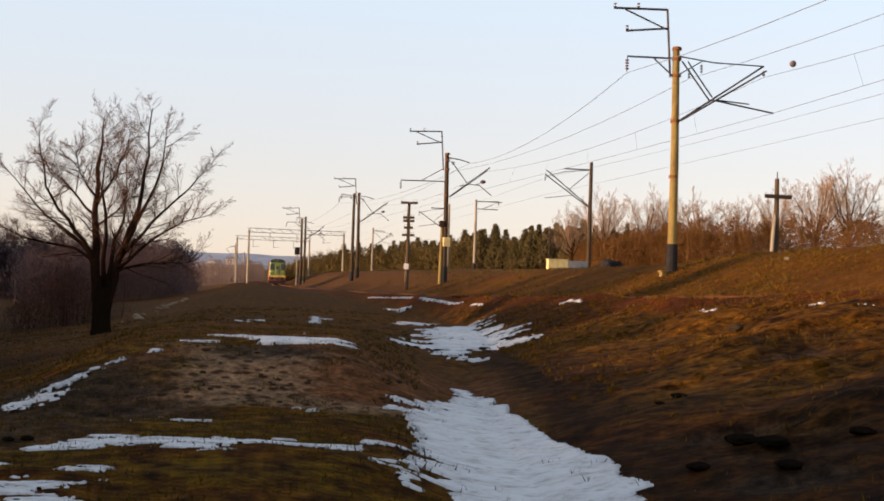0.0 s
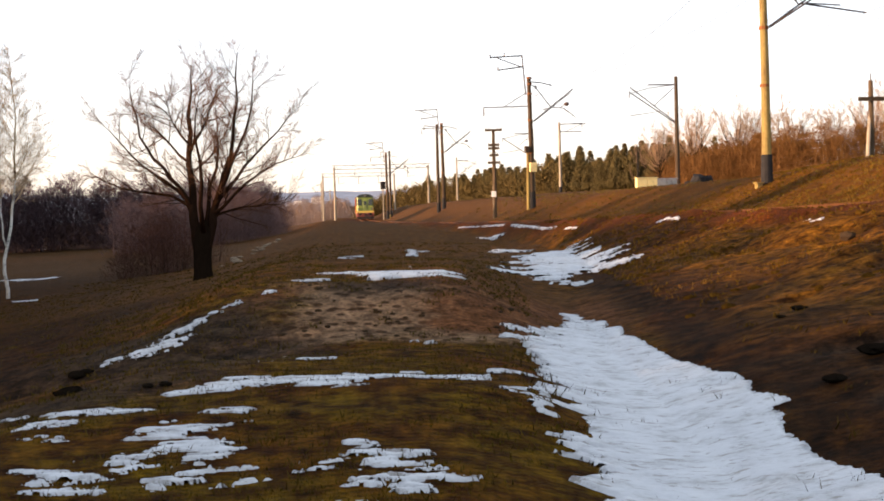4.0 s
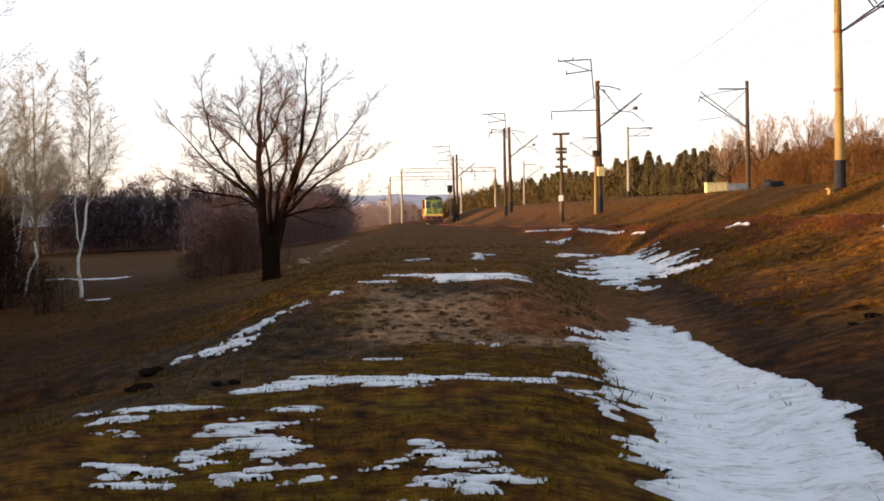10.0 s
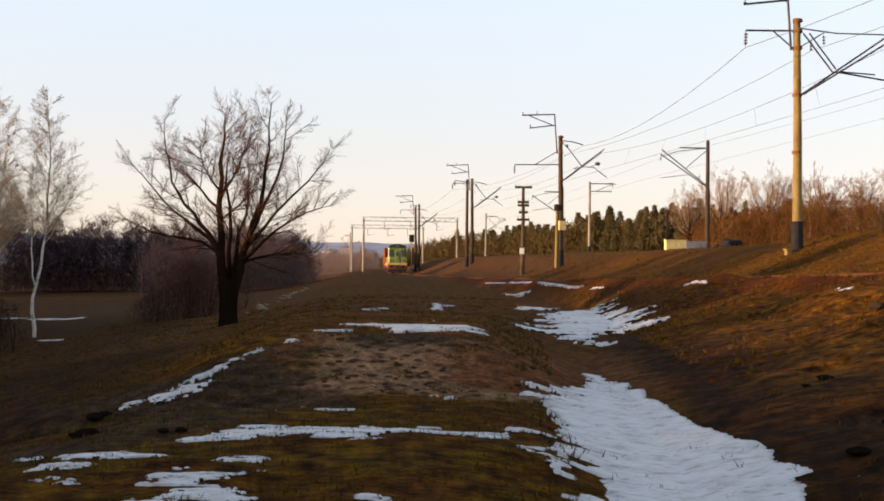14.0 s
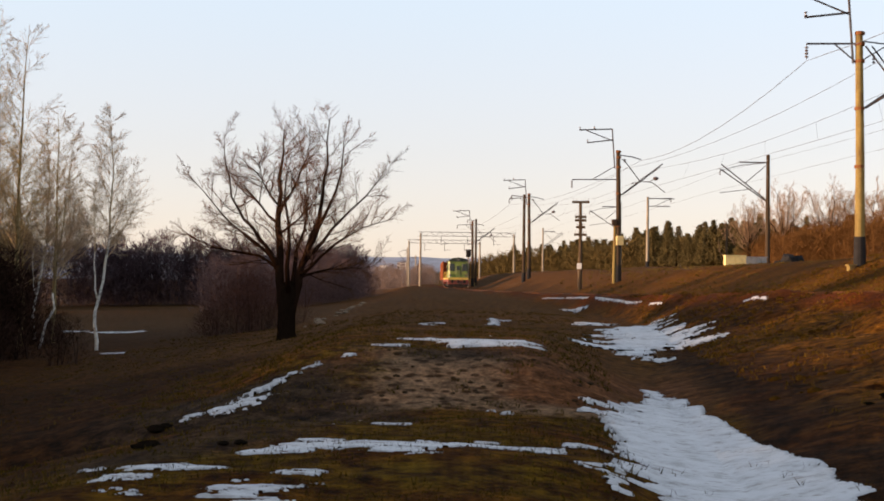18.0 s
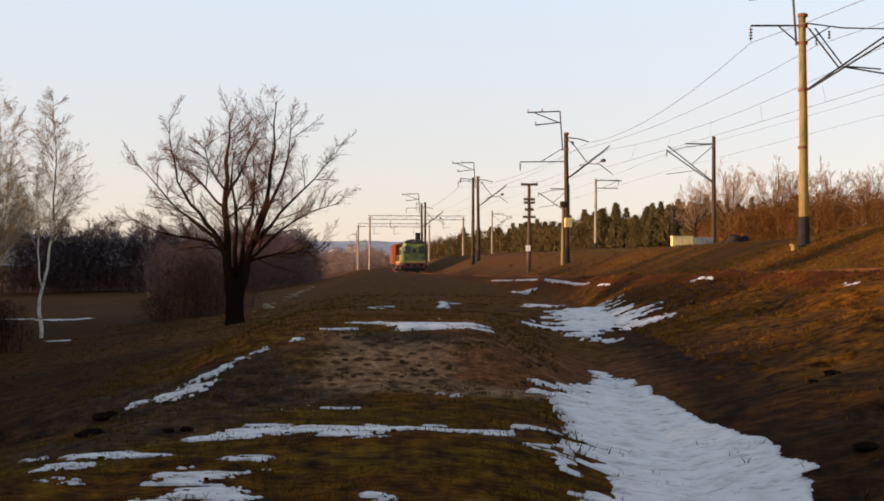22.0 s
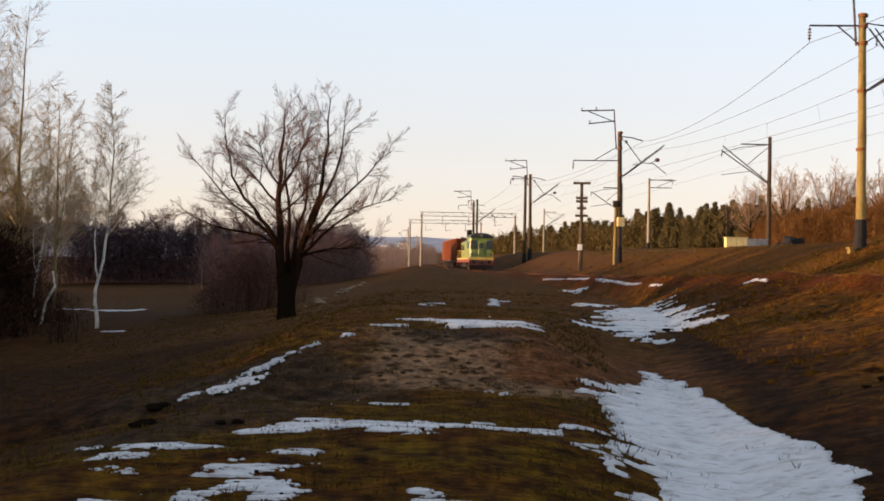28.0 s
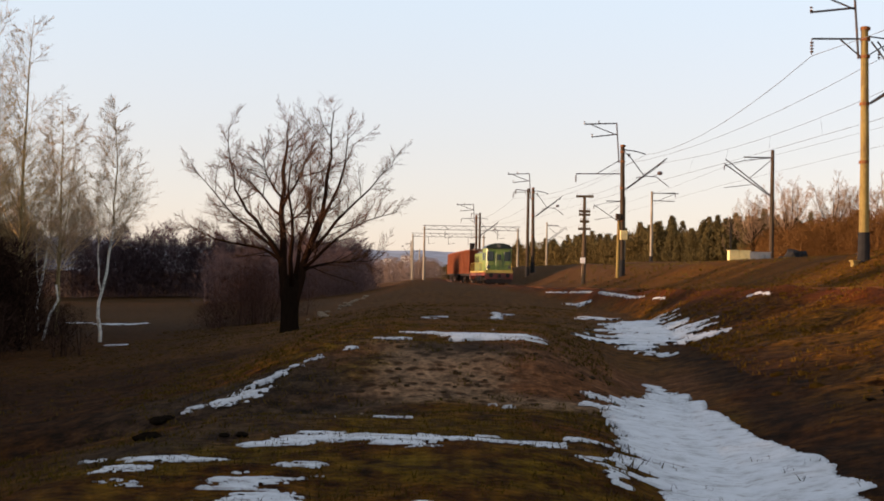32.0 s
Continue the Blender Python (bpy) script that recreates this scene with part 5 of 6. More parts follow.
def make_thicket(name, label, category, material, places, high, seed, twigs=60, wide=1.0, blade=0.05, group="", fine=1.0):
    """Leafless brush: stems and very many upright twigs, rooted at the places."""
    rng = random.Random(seed)
    geo = Geo()
    for x, y, s in places:
        z = gz(x, y)
        h = high * s * rng.uniform(0.75, 1.15)
        for _ in range(2):
            top = Vector((x + rng.gauss(0, 0.25 * wide), y + rng.gauss(0, 0.25 * wide), z + h * rng.uniform(0.7, 1.0)))
            geo.tube([(x, y, z - 0.2), ((x + top.x) / 2 + rng.gauss(0, 0.15), (y + top.y) / 2, (z + top.z) / 2), top], [0.03, 0.02, 0.008], 3, cap=False)
        for _ in range(twigs):
            t = rng.random() ** 0.8
            r = wide * math.sin(math.pi * min(0.97, 0.36 + 0.6 * t)) * math.sqrt(rng.random()) * 1.2
            a = rng.uniform(0, 2 * math.pi)
            p = Vector((x + r * math.cos(a), y + r * math.sin(a), z + h * t * 0.92))
            l = fine * h * rng.uniform(0.07, 0.2)
            tip = p + Vector((math.cos(a) * l * 0.6 + rng.gauss(0, 0.5 * l), math.sin(a) * l * 0.6 + rng.gauss(0, 0.5 * l), l * rng.uniform(-0.1, 1.0)))
            b = rng.uniform(0, math.pi)
            geo.blade(p, tip, blade * rng.uniform(0.6, 1.6), (math.cos(b), math.sin(b), 0))
    return tagged(part(name, geo, material), label, category, group, "stuff")


def along(seed, points, n, depth):
    """Places scattered along a line through the points, to the given depth behind it."""
    rng = random.Random(seed)
    out = []
    for _ in range(n):
        t = rng.random() * (len(points) - 1)
        i = min(int(t), len(points) - 2)
        f = t - i
        x = points[i][0] * (1 - f) + points[i + 1][0] * f
        y = points[i][1] * (1 - f) + points[i + 1][1] * f
        s = points[i][2] * (1 - f) + points[i + 1][2] * f
        d = rng.random() * depth
        out.append((x + rng.gauss(0, 0.6), y + d, s * (0.8 + 0.35 * rng.random())))
    return out


make_thicket("bare_woods", "dark leafless woods along the far edge of the meadow", "woods", WOODS, along(1, [(-85, 120, 1.1), (-45, 150, 1.0), (-22, 158, 0.95), (-10.5, 160, 0.68)], 520, 9), 9.0, 31, 400, 1.8, 0.085, fine=0.6)
# added out of view; heights set by where their shadow must end
make_thicket("bare_woods", "unseen leafless woods added on the sunward side to shade the field", "woods", WOODS, along(10, [(-46, -64, 1.5), (-43, -24, 1.5), (-42, -6, 1.48), (-42, 1, 1.27), (-42, 17, 1.22), (-43, 28, 1.25), (-44, 36, 1.2), (-44, 47, 1.16), (-45, 60, 1.12), (-45, 70, 1.35), (-46, 81, 1.4), (-47, 99, 1.28), (-49, 119, 1.25), (-52, 150, 1.2)], 900, 0.5), 8.6, 39, 150, 1.5, 0.17)
make_thicket("bare_woods", "reddish leafless brush before the dark woods", "brush", VIOLET_BUSH, along(2, [(-24, 118, 1.0), (-14, 125, 1.0), (-8.5, 130, 0.72)], 90, 12), 6.0, 32, 620, 1.4, 0.045, fine=0.6)
make_thicket("thorn_bush", "dark leafless thorn bush behind the old tree", "bush", RED_BUSH, along(3, [(-12.6, 61, 0.35), (-10.6, 62, 0.9), (-9.4, 62, 0.95), (-7.4, 64, 0.4)], 36, 4), 3.7, 33, 620, 1.1, 0.022, fine=0.7)
make_thicket("thorn_bush", "dark tangled brush at the foot of the birches", "bush", THORN, along(4, [(-21.0, 61, 0.6), (-19.4, 61.5, 0.6)], 14, 2), 2.9, 34, 320, 0.55, 0.02)
make_thicket("thorn_bush", "tall dark brush among the birches", "bush", THORN, along(5, [(-40, 60, 1.2), (-29, 62, 1.1), (-26.5, 64, 0.9), (-24.6, 64, 0.7)], 130, 6), 6.3, 35, 420, 1.3, 0.085)
make_thicket("thorn_bush", "dense dark brush below the aspens", "bush", THORN, along(14, [(-28, 48, 1.0), (-22, 48.5, 1.0), (-19.6, 49.5, 0.98), (-18.7, 50, 0.8)], 76, 2.5), 5.3, 41, 620, 1.0, 0.045, fine=0.7)
make_thicket("thorn_bush", "black tangled brush at the foot of the slope", "bush", THORN, along(15, [(-14.6, 31, 1.0), (-12.4, 27, 0.8)], 16, 2), 1.9, 42, 420, 0.6, 0.016)
make_thicket("thorn_bush", "black tangled brush on the near meadow slope", "bush", THORN, along(16, [(-13.5, 30, 1.0), (-10.5, 23, 0.7), (-9.5, 19, 0.45)], 34, 3), 1.9, 43, 360, 0.7, 0.014)
make_thicket("thorn_bush", "low dark brush on the meadow slope", "bush", THORN, along(6, [(-24, 38, 1.4), (-19.5, 41, 1.1), (-17.4, 42, 0.7)], 80, 4), 3.1, 36, 420, 0.9, 0.028)
make_thicket("thorn_bush", "small black bush at the edge of the meadow", "bush", THORN, along(17, [(-14.2, 44.4, 0.7), (-13.9, 44.6, 0.6)], 4, 0.4), 2.9, 44, 420, 0.4, 0.022)
make_thicket("far_brush", "haze-paled brown brush beside the distant tracks", "brush", FAR_BUSH, along(7, [(-60, 330, 1.3), (-22, 320, 1.1), (-9, 310, 1.0), (-1, 320, 0.9)], 240, 60), 6.4, 37, 420, 2.4, 0.085, fine=0.6)
make_thicket("russet_brush", "russet leafless brush on the hill behind the railway", "brush", ORANGE_BUSH, along(8, [(39.5, 132, 0.7), (43, 128, 1.0), (48, 120, 1.1), (62, 107, 1.1), (100, 92, 1.1)], 480, 20), 4.7, 38, 850, 1.9, 0.05, fine=0.5)
make_thicket("russet_brush", "olive brown brush under the edge of the pines", "brush", OLIVE_BUSH, along(12, [(0, 390, 0.7), (10, 345, 0.8), (24, 305, 0.9), (42, 255, 1.0), (56, 215, 1.0)], 420, 14), 6.6, 40, 190, 2.2, 0.19)


ORANGE_TWIG = foliage("russet_twigs", (0.17, 0.105, 0.065), (0.40, 0.27, 0.17))


def make_hill_tree(seed, high):
    rng = random.Random(seed)
    root = thing("bare_tree", pose(0, 0, 0), "broad bare tree with russet twigs on the hill", "tree", group="trees on the hill")
    part("trunk", Geo().tube([(0, 0, -0.5), (0.05, 0, high * 0.15), (0, 0.05, high * 0.34)], [0.30, 0.24, 0.12], 9), BARK, root, smooth=True)
    crown = Geo()
    for k in range(16):
        a = 2 * math.pi * k / 16 + rng.uniform(-0.3, 0.3)
        up = rng.uniform(0.5, 2.8)
        path = branch_path(rng, (0, 0, high * rng.uniform(0.14, 0.32)), (math.cos(a), math.sin(a), up), high * rng.uniform(0.5, 0.68), 0.13, 0.10, 6)
        part("limb", Geo().tube(path, [0.075 * (1 - 0.88 * j / 6) for j in range(7)], 5, cap=False), BARK, root)
        shoots(crown, rng, path, 0.05, high * 0.20, 13, 3, 0.10, 0.09, 0.8, 0, 0.012, 0.2)
    tagged(part("crown", crown, ORANGE_TWIG, root, "bare russet twigs"), kind="stuff")
    return root


h1 = put(make_hill_tree(51, 11.0), 42.0, 144, 0)
h2 = put(make_hill_tree(52, 10.4), 46.5, 141, 40)
copy_at(h1, 63.6, 131, 100, 1.12)
copy_at(h2, 67.5, 131, 200, 1.2)
copy_at(h2, 52.0, 138, 300, 0.95)
copy_at(h1, 56.6, 137, 140, 0.85)
copy_at(h2, 60.0, 134, 70, 0.98)
copy_at(h1, 38.5, 147, 20, 0.85)
copy_at(h2, 77.0, 126, 250, 1.05)
copy_at(h1, 49.2, 141, 330, 0.88)


def make_pine(seed, high):
    rng = random.Random(seed)
    root = thing("pine_tree", pose(0, 0, 0), "young dark green pine at the edge of the wood", "tree", group="pines behind the railway")
    part("trunk", Geo().tube([(0, 0, -0.5), (0, 0, high * 0.95)], [0.16, 0.03], 7), BARK, root)
    crown = Geo()
    z = high * 0.12
    while z < high:
        t = z / high
        r = high * 0.31 * (1 - t) ** 0.8 * rng.uniform(0.75, 1.2) + 0.12
        n = 7
        for k in range(n):
            a = 2 * math.pi * (k + rng.random()) / n
            tip = Vector((math.cos(a) * r, math.sin(a) * r, z + r * 0.35))
            crown.tube([(0, 0, z), tip], [0.03, 0.01], 3, cap=False)
            for _ in range(14):
                p = Vector((0, 0, z)).lerp(tip, rng.uniform(0.3, 1.0)) + Vector((rng.gauss(0, 0.12), rng.gauss(0, 0.12), rng.gauss(0, 0.1)))
                b = rng.uniform(0, math.pi)
                crown.blade(p, p + Vector((rng.gauss(0, 0.25), rng.gauss(0, 0.25), rng.uniform(0.1, 0.5))), 0.27, (math.cos(b), math.sin(b), 0.2))
        z += high * 0.052
    tagged(part("crown", crown, NEEDLES, root, "dark green needles"), kind="stuff")
    return root


PINES = [make_pine(61, 8.0), make_pine(62, 9.5), make_pine(63, 7.0)]
rng = random.Random(64)
spots = along(9, [(2, 400, 0.75), (12, 350, 0.8), (24, 320, 0.85), (42, 270, 0.95), (58, 230, 0.95), (64, 200, 0.8)], 380, 36) + along(19, [(36, 190, 0.72), (41, 165, 0.66), (44, 150, 0.6), (46, 138, 0.55)], 70, 16)
spots.sort(key=lambda p: p[1])
far_pines = Geo()
for k, (x, y, s) in enumerate(spots):
    if k >= 290:  # the farthest stand as one wood
        m = pose(x, y, gz(x, y) - 0.05, 0, 0, rng.uniform(0, 360)) @ Matrix.Scale(s * rng.uniform(0.85, 1.1), 4)
        me = PINES[k % 3].children[1].data
        base = len(far_pines.v)
        far_pines.v.extend([m @ v.co for v in me.vertices])
        far_pines.f.extend([tuple(base + i for i in p.vertices) for p in me.polygons])
    elif k < 3:
        put(PINES[k], x, y, rng.uniform(0, 360), s)
    else:
        copy_at(PINES[k % 3], x, y, rng.uniform(0, 360), s * rng.uniform(0.85, 1.1))
tagged(part("pine_wood", far_pines, NEEDLES), "dark green young pine wood in the distance", "pine wood", kind="stuff")

# ---- the train ----
GREEN = surface("lime_green_paint", (0.105, 0.165, 0.024), (0.18, 0.235, 0.038), 0.8, rough=0.45, strength=0.08, stain=(0.10, 0.12, 0.03))
DARK_GREEN = surface("dark_green_paint", (0.010, 0.014, 0.008), (0.022, 0.030, 0.014), 0.8, rough=0.45, strength=0.08)
YELLOW = surface("yellow_paint", (0.45, 0.28, 0.04), (0.6, 0.4, 0.07), 1.2, rough=0.5, strength=0.08, stain=(0.3, 0.16, 0.04))
RED = surface("red_paint", (0.15, 0.020, 0.012), (0.26, 0.040, 0.020), 1.0, rough=0.55, strength=0.1, stain=(0.08, 0.03, 0.02))
UNDER = surface("sooty_running_gear", (0.012, 0.010, 0.010), (0.045, 0.036, 0.032), 2, rough=0.8)
WAGON = surface("rust_red_wagon_paint", (0.036, 0.009, 0.005), (0.078, 0.020, 0.009), 0.7, rough=0.8, strength=0.2, stain=(0.10, 0.035, 0.02))
# lighter wagon paint: sunlight on ribs and top rail put into the colour
SUNLIT_RUST = surface("sunlit_rust_paint", (0.12, 0.033, 0.014), (0.24, 0.076, 0.033), 0.9, rough=0.8, strength=0.2)
CARGO = surface("brown_scrap_load", (0.05, 0.03, 0.02), (0.14, 0.08, 0.05), 1.5, strength=0.8, depth=0.1)
GLASS, _n, _l, _b = nodes_of("dark_cab_glass")
_b.inputs["Base Color"].default_value = (0.02, 0.03, 0.03, 1)
_b.inputs["Roughness"].default_value = 0.08
LENS, _n, _l, _b = nodes_of("headlight_lens")
_b.inputs["Base Color"].default_value = (0.10, 0.095, 0.08, 1)
_b.inputs["Roughness"].default_value = 0.15
WHEELSETS = []


def make_wheelset(parent, y, r):
    g = Geo().tube([(-0.8, 0, 0), (0.8, 0, 0)], 0.09, 8)
    for s in (-1, 1):
        g.disc((s * 0.76, 0, 0), (1, 0, 0), r, 0.13, 20).disc((s * 0.70, 0, 0), (1, 0, 0), r + 0.03, 0.03, 20)
        for k in range(5):
            a = 2 * math.pi * k / 5
            g.box((s * 0.835, math.cos(a) * r * 0.55, math.sin(a) * r * 0.55), (0.03, 0.12, 0.12))
    w = part("wheelset", g, UNDER, parent)
    w.location = (0, y, r)
    WHEELSETS.append((w, y, r))
    return w


def make_bogie(root, y, axles, r, half):
    frame_ = part("bogie_frame", Geo().box((-1.02, y, 0.62), (0.14, 2 * half + 0.9, 0.34), bevel=0.05).box((1.02, y, 0.62), (0.14, 2 * half + 0.9, 0.34), bevel=0.05).box((0, y, 0.75), (1.9, 0.5, 0.25)), UNDER, root)
    for a in axles:
        for s in (-1, 1):
            part("axle_box", Geo().box((s * 1.12, y + a, 0.52), (0.16, 0.32, 0.34), bevel=0.06), UNDER, frame_)
        make_wheelset(root, y + a, r)


def buffers(root, end, wide=0.92):
    s = 1 if end > 0 else -1
    for x in (-wide, wide):
        part("buffer", Geo().disc((x, end - s * 0.28, 1.05), (0, 1, 0), 0.12, 0.4, 10).disc((x, end - s * 0.06, 1.05), (0, 1, 0), 0.24, 0.07, 14), UNDER, root)
    part("coupler", Geo().box((0, end - s * 0.25, 1.0), (0.28, 0.6, 0.32), bevel=0.06), UNDER, root)


def make_locomotive():
    root = thing("diesel_locomotive", pose(0, 0, 0), "lime green diesel shunting locomotive with a red skirt", "locomotive")
    part("underframe", Geo().box((0, 0, 1.18), (2.9, 15.9, 0.36), bevel=0.08), RED, root)
    part("buffer_beam", Geo().box((0, 8.0, 1.0), (3.1, 0.16, 0.78), bevel=0.03), RED, root, "red buffer beam")
    part("buffer_beam", Geo().box((0, -8.0, 1.0), (3.1, 0.16, 0.78), bevel=0.03), RED, root, "red buffer beam")
    part("snow_plough", Geo().box((0, 8.02, 0.42), (2.8, 0.12, 0.46), taper=1.05), UNDER, root, "sooty snow plough")
    part("stripe", Geo().box((0, 8.09, 1.47), (3.1, 0.05, 0.30)), YELLOW, root, "yellow warning stripe")
    for s in (-1, 1):
        part("stripe", Geo().box((s * 1.5, 0, 1.44), (0.05, 15.9, 0.17)), YELLOW, root, "yellow side stripe")
    # cab, at the leading end
    cab = part("cab", Geo().box((0, 6.1, 2.78), (2.86, 3.6, 2.55), bevel=0.2), GREEN, root)
    roof = Geo()
    n = 10
    for y in (4.2, 8.0):
        for k in range(n + 1):
            a = math.pi * k / n
            roof.v.append((math.cos(a) * 1.47, y, 4.02 + math.sin(a) * 0.6))
    roof.f = [(k, k + 1, n + 2 + k, n + 1 + k) for k in range(n)] + [tuple(range(n, -1, -1)), tuple(range(n + 1, 2 * n + 2))]
    part("cab_roof", roof, DARK_GREEN, root, "dark green arched cab roof")
    for x in (-0.95, 0.95):
        w = part("windscreen", Geo().box((x, 7.92, 3.15), (0.66, 0.05, 0.95), bevel=0.02), GLASS, cab)
        part("window_frame", Geo().box((x, 7.905, 3.15), (0.76, 0.05, 1.05), bevel=0.02), DARK_GREEN, w)
    part("end_door", Geo().box((0, 7.92, 2.55), (0.68, 0.06, 1.95), bevel=0.02), GREEN, cab, "lime green end door")
    part("door_window", Geo().box((0, 7.955, 3.05), (0.44, 0.05, 0.62)), GLASS, cab)
    for s in (-1, 1):
        for y in (5.2, 6.9):
            part("side_window", Geo().box((s * 1.435, y, 3.15), (0.05, 0.95, 0.85)), GLASS, cab)
    for x in (-1.15, 1.15):
        part("headlight", Geo().disc((x, 7.98, 1.98), (0, 1, 0), 0.17, 0.12, 14), LENS, root)
        part("marker_light", Geo().disc((x, 7.96, 3.75), (0, 1, 0), 0.09, 0.08, 10), LENS, root)
    part("spotlight", Geo().disc((0, 8.03, 4.3), (0, 1, 0), 0.2, 0.2, 14), LENS, root)
    # long hood behind the cab
    part("hood", Geo().box((0, -1.75, 2.5), (1.95, 12.1, 2.3), bevel=0.16), GREEN, root)
    part("hood_roof", Geo().box((0, -1.75, 3.72), (1.7, 12.0, 0.18), taper=0.85), DARK_GREEN, root)
    for s in (-1, 1):
        for k in range(9):
            part("hood_door", Geo().box((s * 0.985, -7.0 + k * 1.28, 2.45), (0.05, 1.12, 1.75), bevel=0.01), GREEN, root)
        for k in range(3):
            part("grille", Geo().box((s * 1.01, -6.6 + k * 1.5, 2.9), (0.05, 0.9, 0.8)), UNDER, root)
        part("handrail", Geo().tube([(s * 1.45, 4.1, 2.5), (s * 1.45, -7.9, 2.5)], 0.022, 5), YELLOW, root)
        for k in range(8):
            part("stanchion", Geo().tube([(s * 1.45, 4.0 - k * 1.68, 1.4), (s * 1.45, 4.0 - k * 1.68, 2.5)], 0.018, 5), YELLOW, root)
        part("fuel_tank", Geo().box((s * 0.85, 0, 0.72), (0.9, 3.4, 0.6), bevel=0.12), UNDER, root)
        for y in (7.6, -7.6):
            for z in (0.45, 0.8):
                part("step", Geo().box((s * 1.4, y, z), (0.3, 0.5, 0.05)), UNDER, root)
        part("front_handrail", Geo().tube([(s * 1.4, 8.12, 1.2), (s * 1.4, 8.12, 2.3), (s * 0.55, 8.12, 2.3)], 0.022, 5), YELLOW, root)
    part("exhaust_stack", Geo().tube([(0, 0.6, 3.75), (0, 0.6, 4.25)], 0.2, 12), UNDER, root)
    part("fan_housing", Geo().disc((0, -5.4, 3.88), (0, 0, 1), 0.75, 0.18, 18), DARK_GREEN, root)
    buffers(root, 8.6)
    buffers(root, -8.6)
    for y in (4.35, -4.35):
        make_bogie(root, y, (-2.0, 0.0, 2.0), 0.525, 2.0)
    return root


def make_wagon():
    root = thing("gondola_wagon", pose(0, 0, 0), "rust red open freight wagon with ribbed sides", "freight wagon", group="wagons of the train")
    part("underframe", Geo().box((0, 0, 1.15), (2.9, 13.0, 0.3)), UNDER, root)
    for s in (-1, 1):
        side = part("side_wall", Geo().box((s * 1.45, 0, 2.72), (0.07, 12.8, 2.9)), WAGON, root)
        part("top_rail", Geo().box((s * 1.48, 0, 4.2), (0.16, 12.9, 0.14), bevel=0.03), SUNLIT_RUST, side)
        for k in range(7):
            part("rib", Geo().box((s * 1.52, -6.0 + k * 2.0, 2.72), (0.14, 0.5, 2.95), bevel=0.03, taper=0.8), SUNLIT_RUST, side)
        end = part("end_wall", Geo().box((0, s * 6.42, 2.72), (2.95, 0.08, 2.9)), WAGON, root)
        for z in (1.75, 2.35, 2.95, 3.6):
            part("end_rib", Geo().box((0, s * 6.5, z), (2.9, 0.12, 0.14), bevel=0.03), WAGON, end)
    load = Geo()
    rng = random.Random(5)
    nx, ny = 8, 24
    for j in range(ny + 1):
        for i in range(nx + 1):
            e = min(1, min(i, nx - i) / 2) * min(1, min(j, ny - j) / 2)
            load.v.append((-1.44 + 2.88 * i / nx, -6.3 + 12.6 * j / ny, 3.75 + e * rng.uniform(0.2, 0.75)))
    load.f = [(j * (nx + 1) + i, j * (nx + 1) + i + 1, (j + 1) * (nx + 1) + i + 1, (j + 1) * (nx + 1) + i) for j in range(ny) for i in range(nx)]
    part("load", load, CARGO, root, "heaped brown load")
    buffers(root, 6.96)
    buffers(root, -6.96)
    for y in (4.33, -4.33):
        make_bogie(root, y, (-0.92, 0.92), 0.475, 0.92)
    return root


TRAIN = [(make_locomotive(), 8.6, 4.35)]
for k in range(3):
    TRAIN.append((make_wagon(), 17.2 + 6.96 + k * 13.92, 4.33))


def front_of_train(t):
    """Where the leading buffers stand on the siding, in metres down the line."""
    return 217.0 - 1.75 * t - 0.0295 * t * t


def train_rows():
    out = []
    for unit, back, half in TRAIN:
        rows = []
        for k in range(65):
            t = k * 0.5
            y = front_of_train(t) + back
            a = Vector((float(track_x(y - half)), y - half, float(track_z(y - half)) + 0.15))
            b = Vector((float(track_x(y + half)), y + half, float(track_z(y + half)) + 0.15))
            d, c = a - b, (a + b) / 2
            rows.append((t, pose(c.x, c.y, c.z, math.degrees(math.atan2(d.z, math.hypot(d.x, d.y))), 0, math.degrees(math.atan2(-d.x, d.y)))))
        out.append((unit, rows))
    return out


def wheel_rows():
    out = []
    for w, y, r in WHEELSETS:
        rows = []
        for k in range(161):
            t = k * 0.2
            run = front_of_train(0) - front_of_train(t)
            rows.append((t, pose(0, y, r, -math.degrees(run / r), 0, 0)))
        out.append((w, rows))
    return out

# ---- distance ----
# the haze of distance is mixed into this blue grey
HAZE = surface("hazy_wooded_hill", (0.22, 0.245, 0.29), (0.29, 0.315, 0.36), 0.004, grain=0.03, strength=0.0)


def make_hill(name, label, x0, x1, y, high, seed, material):
    geo = Geo()
    n = 120
    for j, (dy, f) in enumerate(((0, 0.0), (120, 0.55), (320, 1.0), (700, 0.9))):
        for i in range(n + 1):
            x = x0 + (x1 - x0) * i / n
            h = high * (1 + 0.5 * float(fbm(x, seed * 50.0, 420, 3)) + 0.08 * float(fbm(x, seed * 90.0, 30, 3)))
            geo.v.append((x, y + dy, -12 + (h + 12) * f))
    for j in range(3):
        for i in range(n):
            a = j * (n + 1) + i
            geo.f.append((a, a + 1, a + n + 2, a + n + 1))
    return tagged(part(name, geo, material, smooth=True), label, "hills", kind="structure")


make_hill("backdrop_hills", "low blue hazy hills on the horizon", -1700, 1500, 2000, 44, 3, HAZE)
PALE_WALL = surface("pale_far_wall", (0.72, 0.66, 0.58), (0.85, 0.80, 0.72), 0.2, strength=0.0)


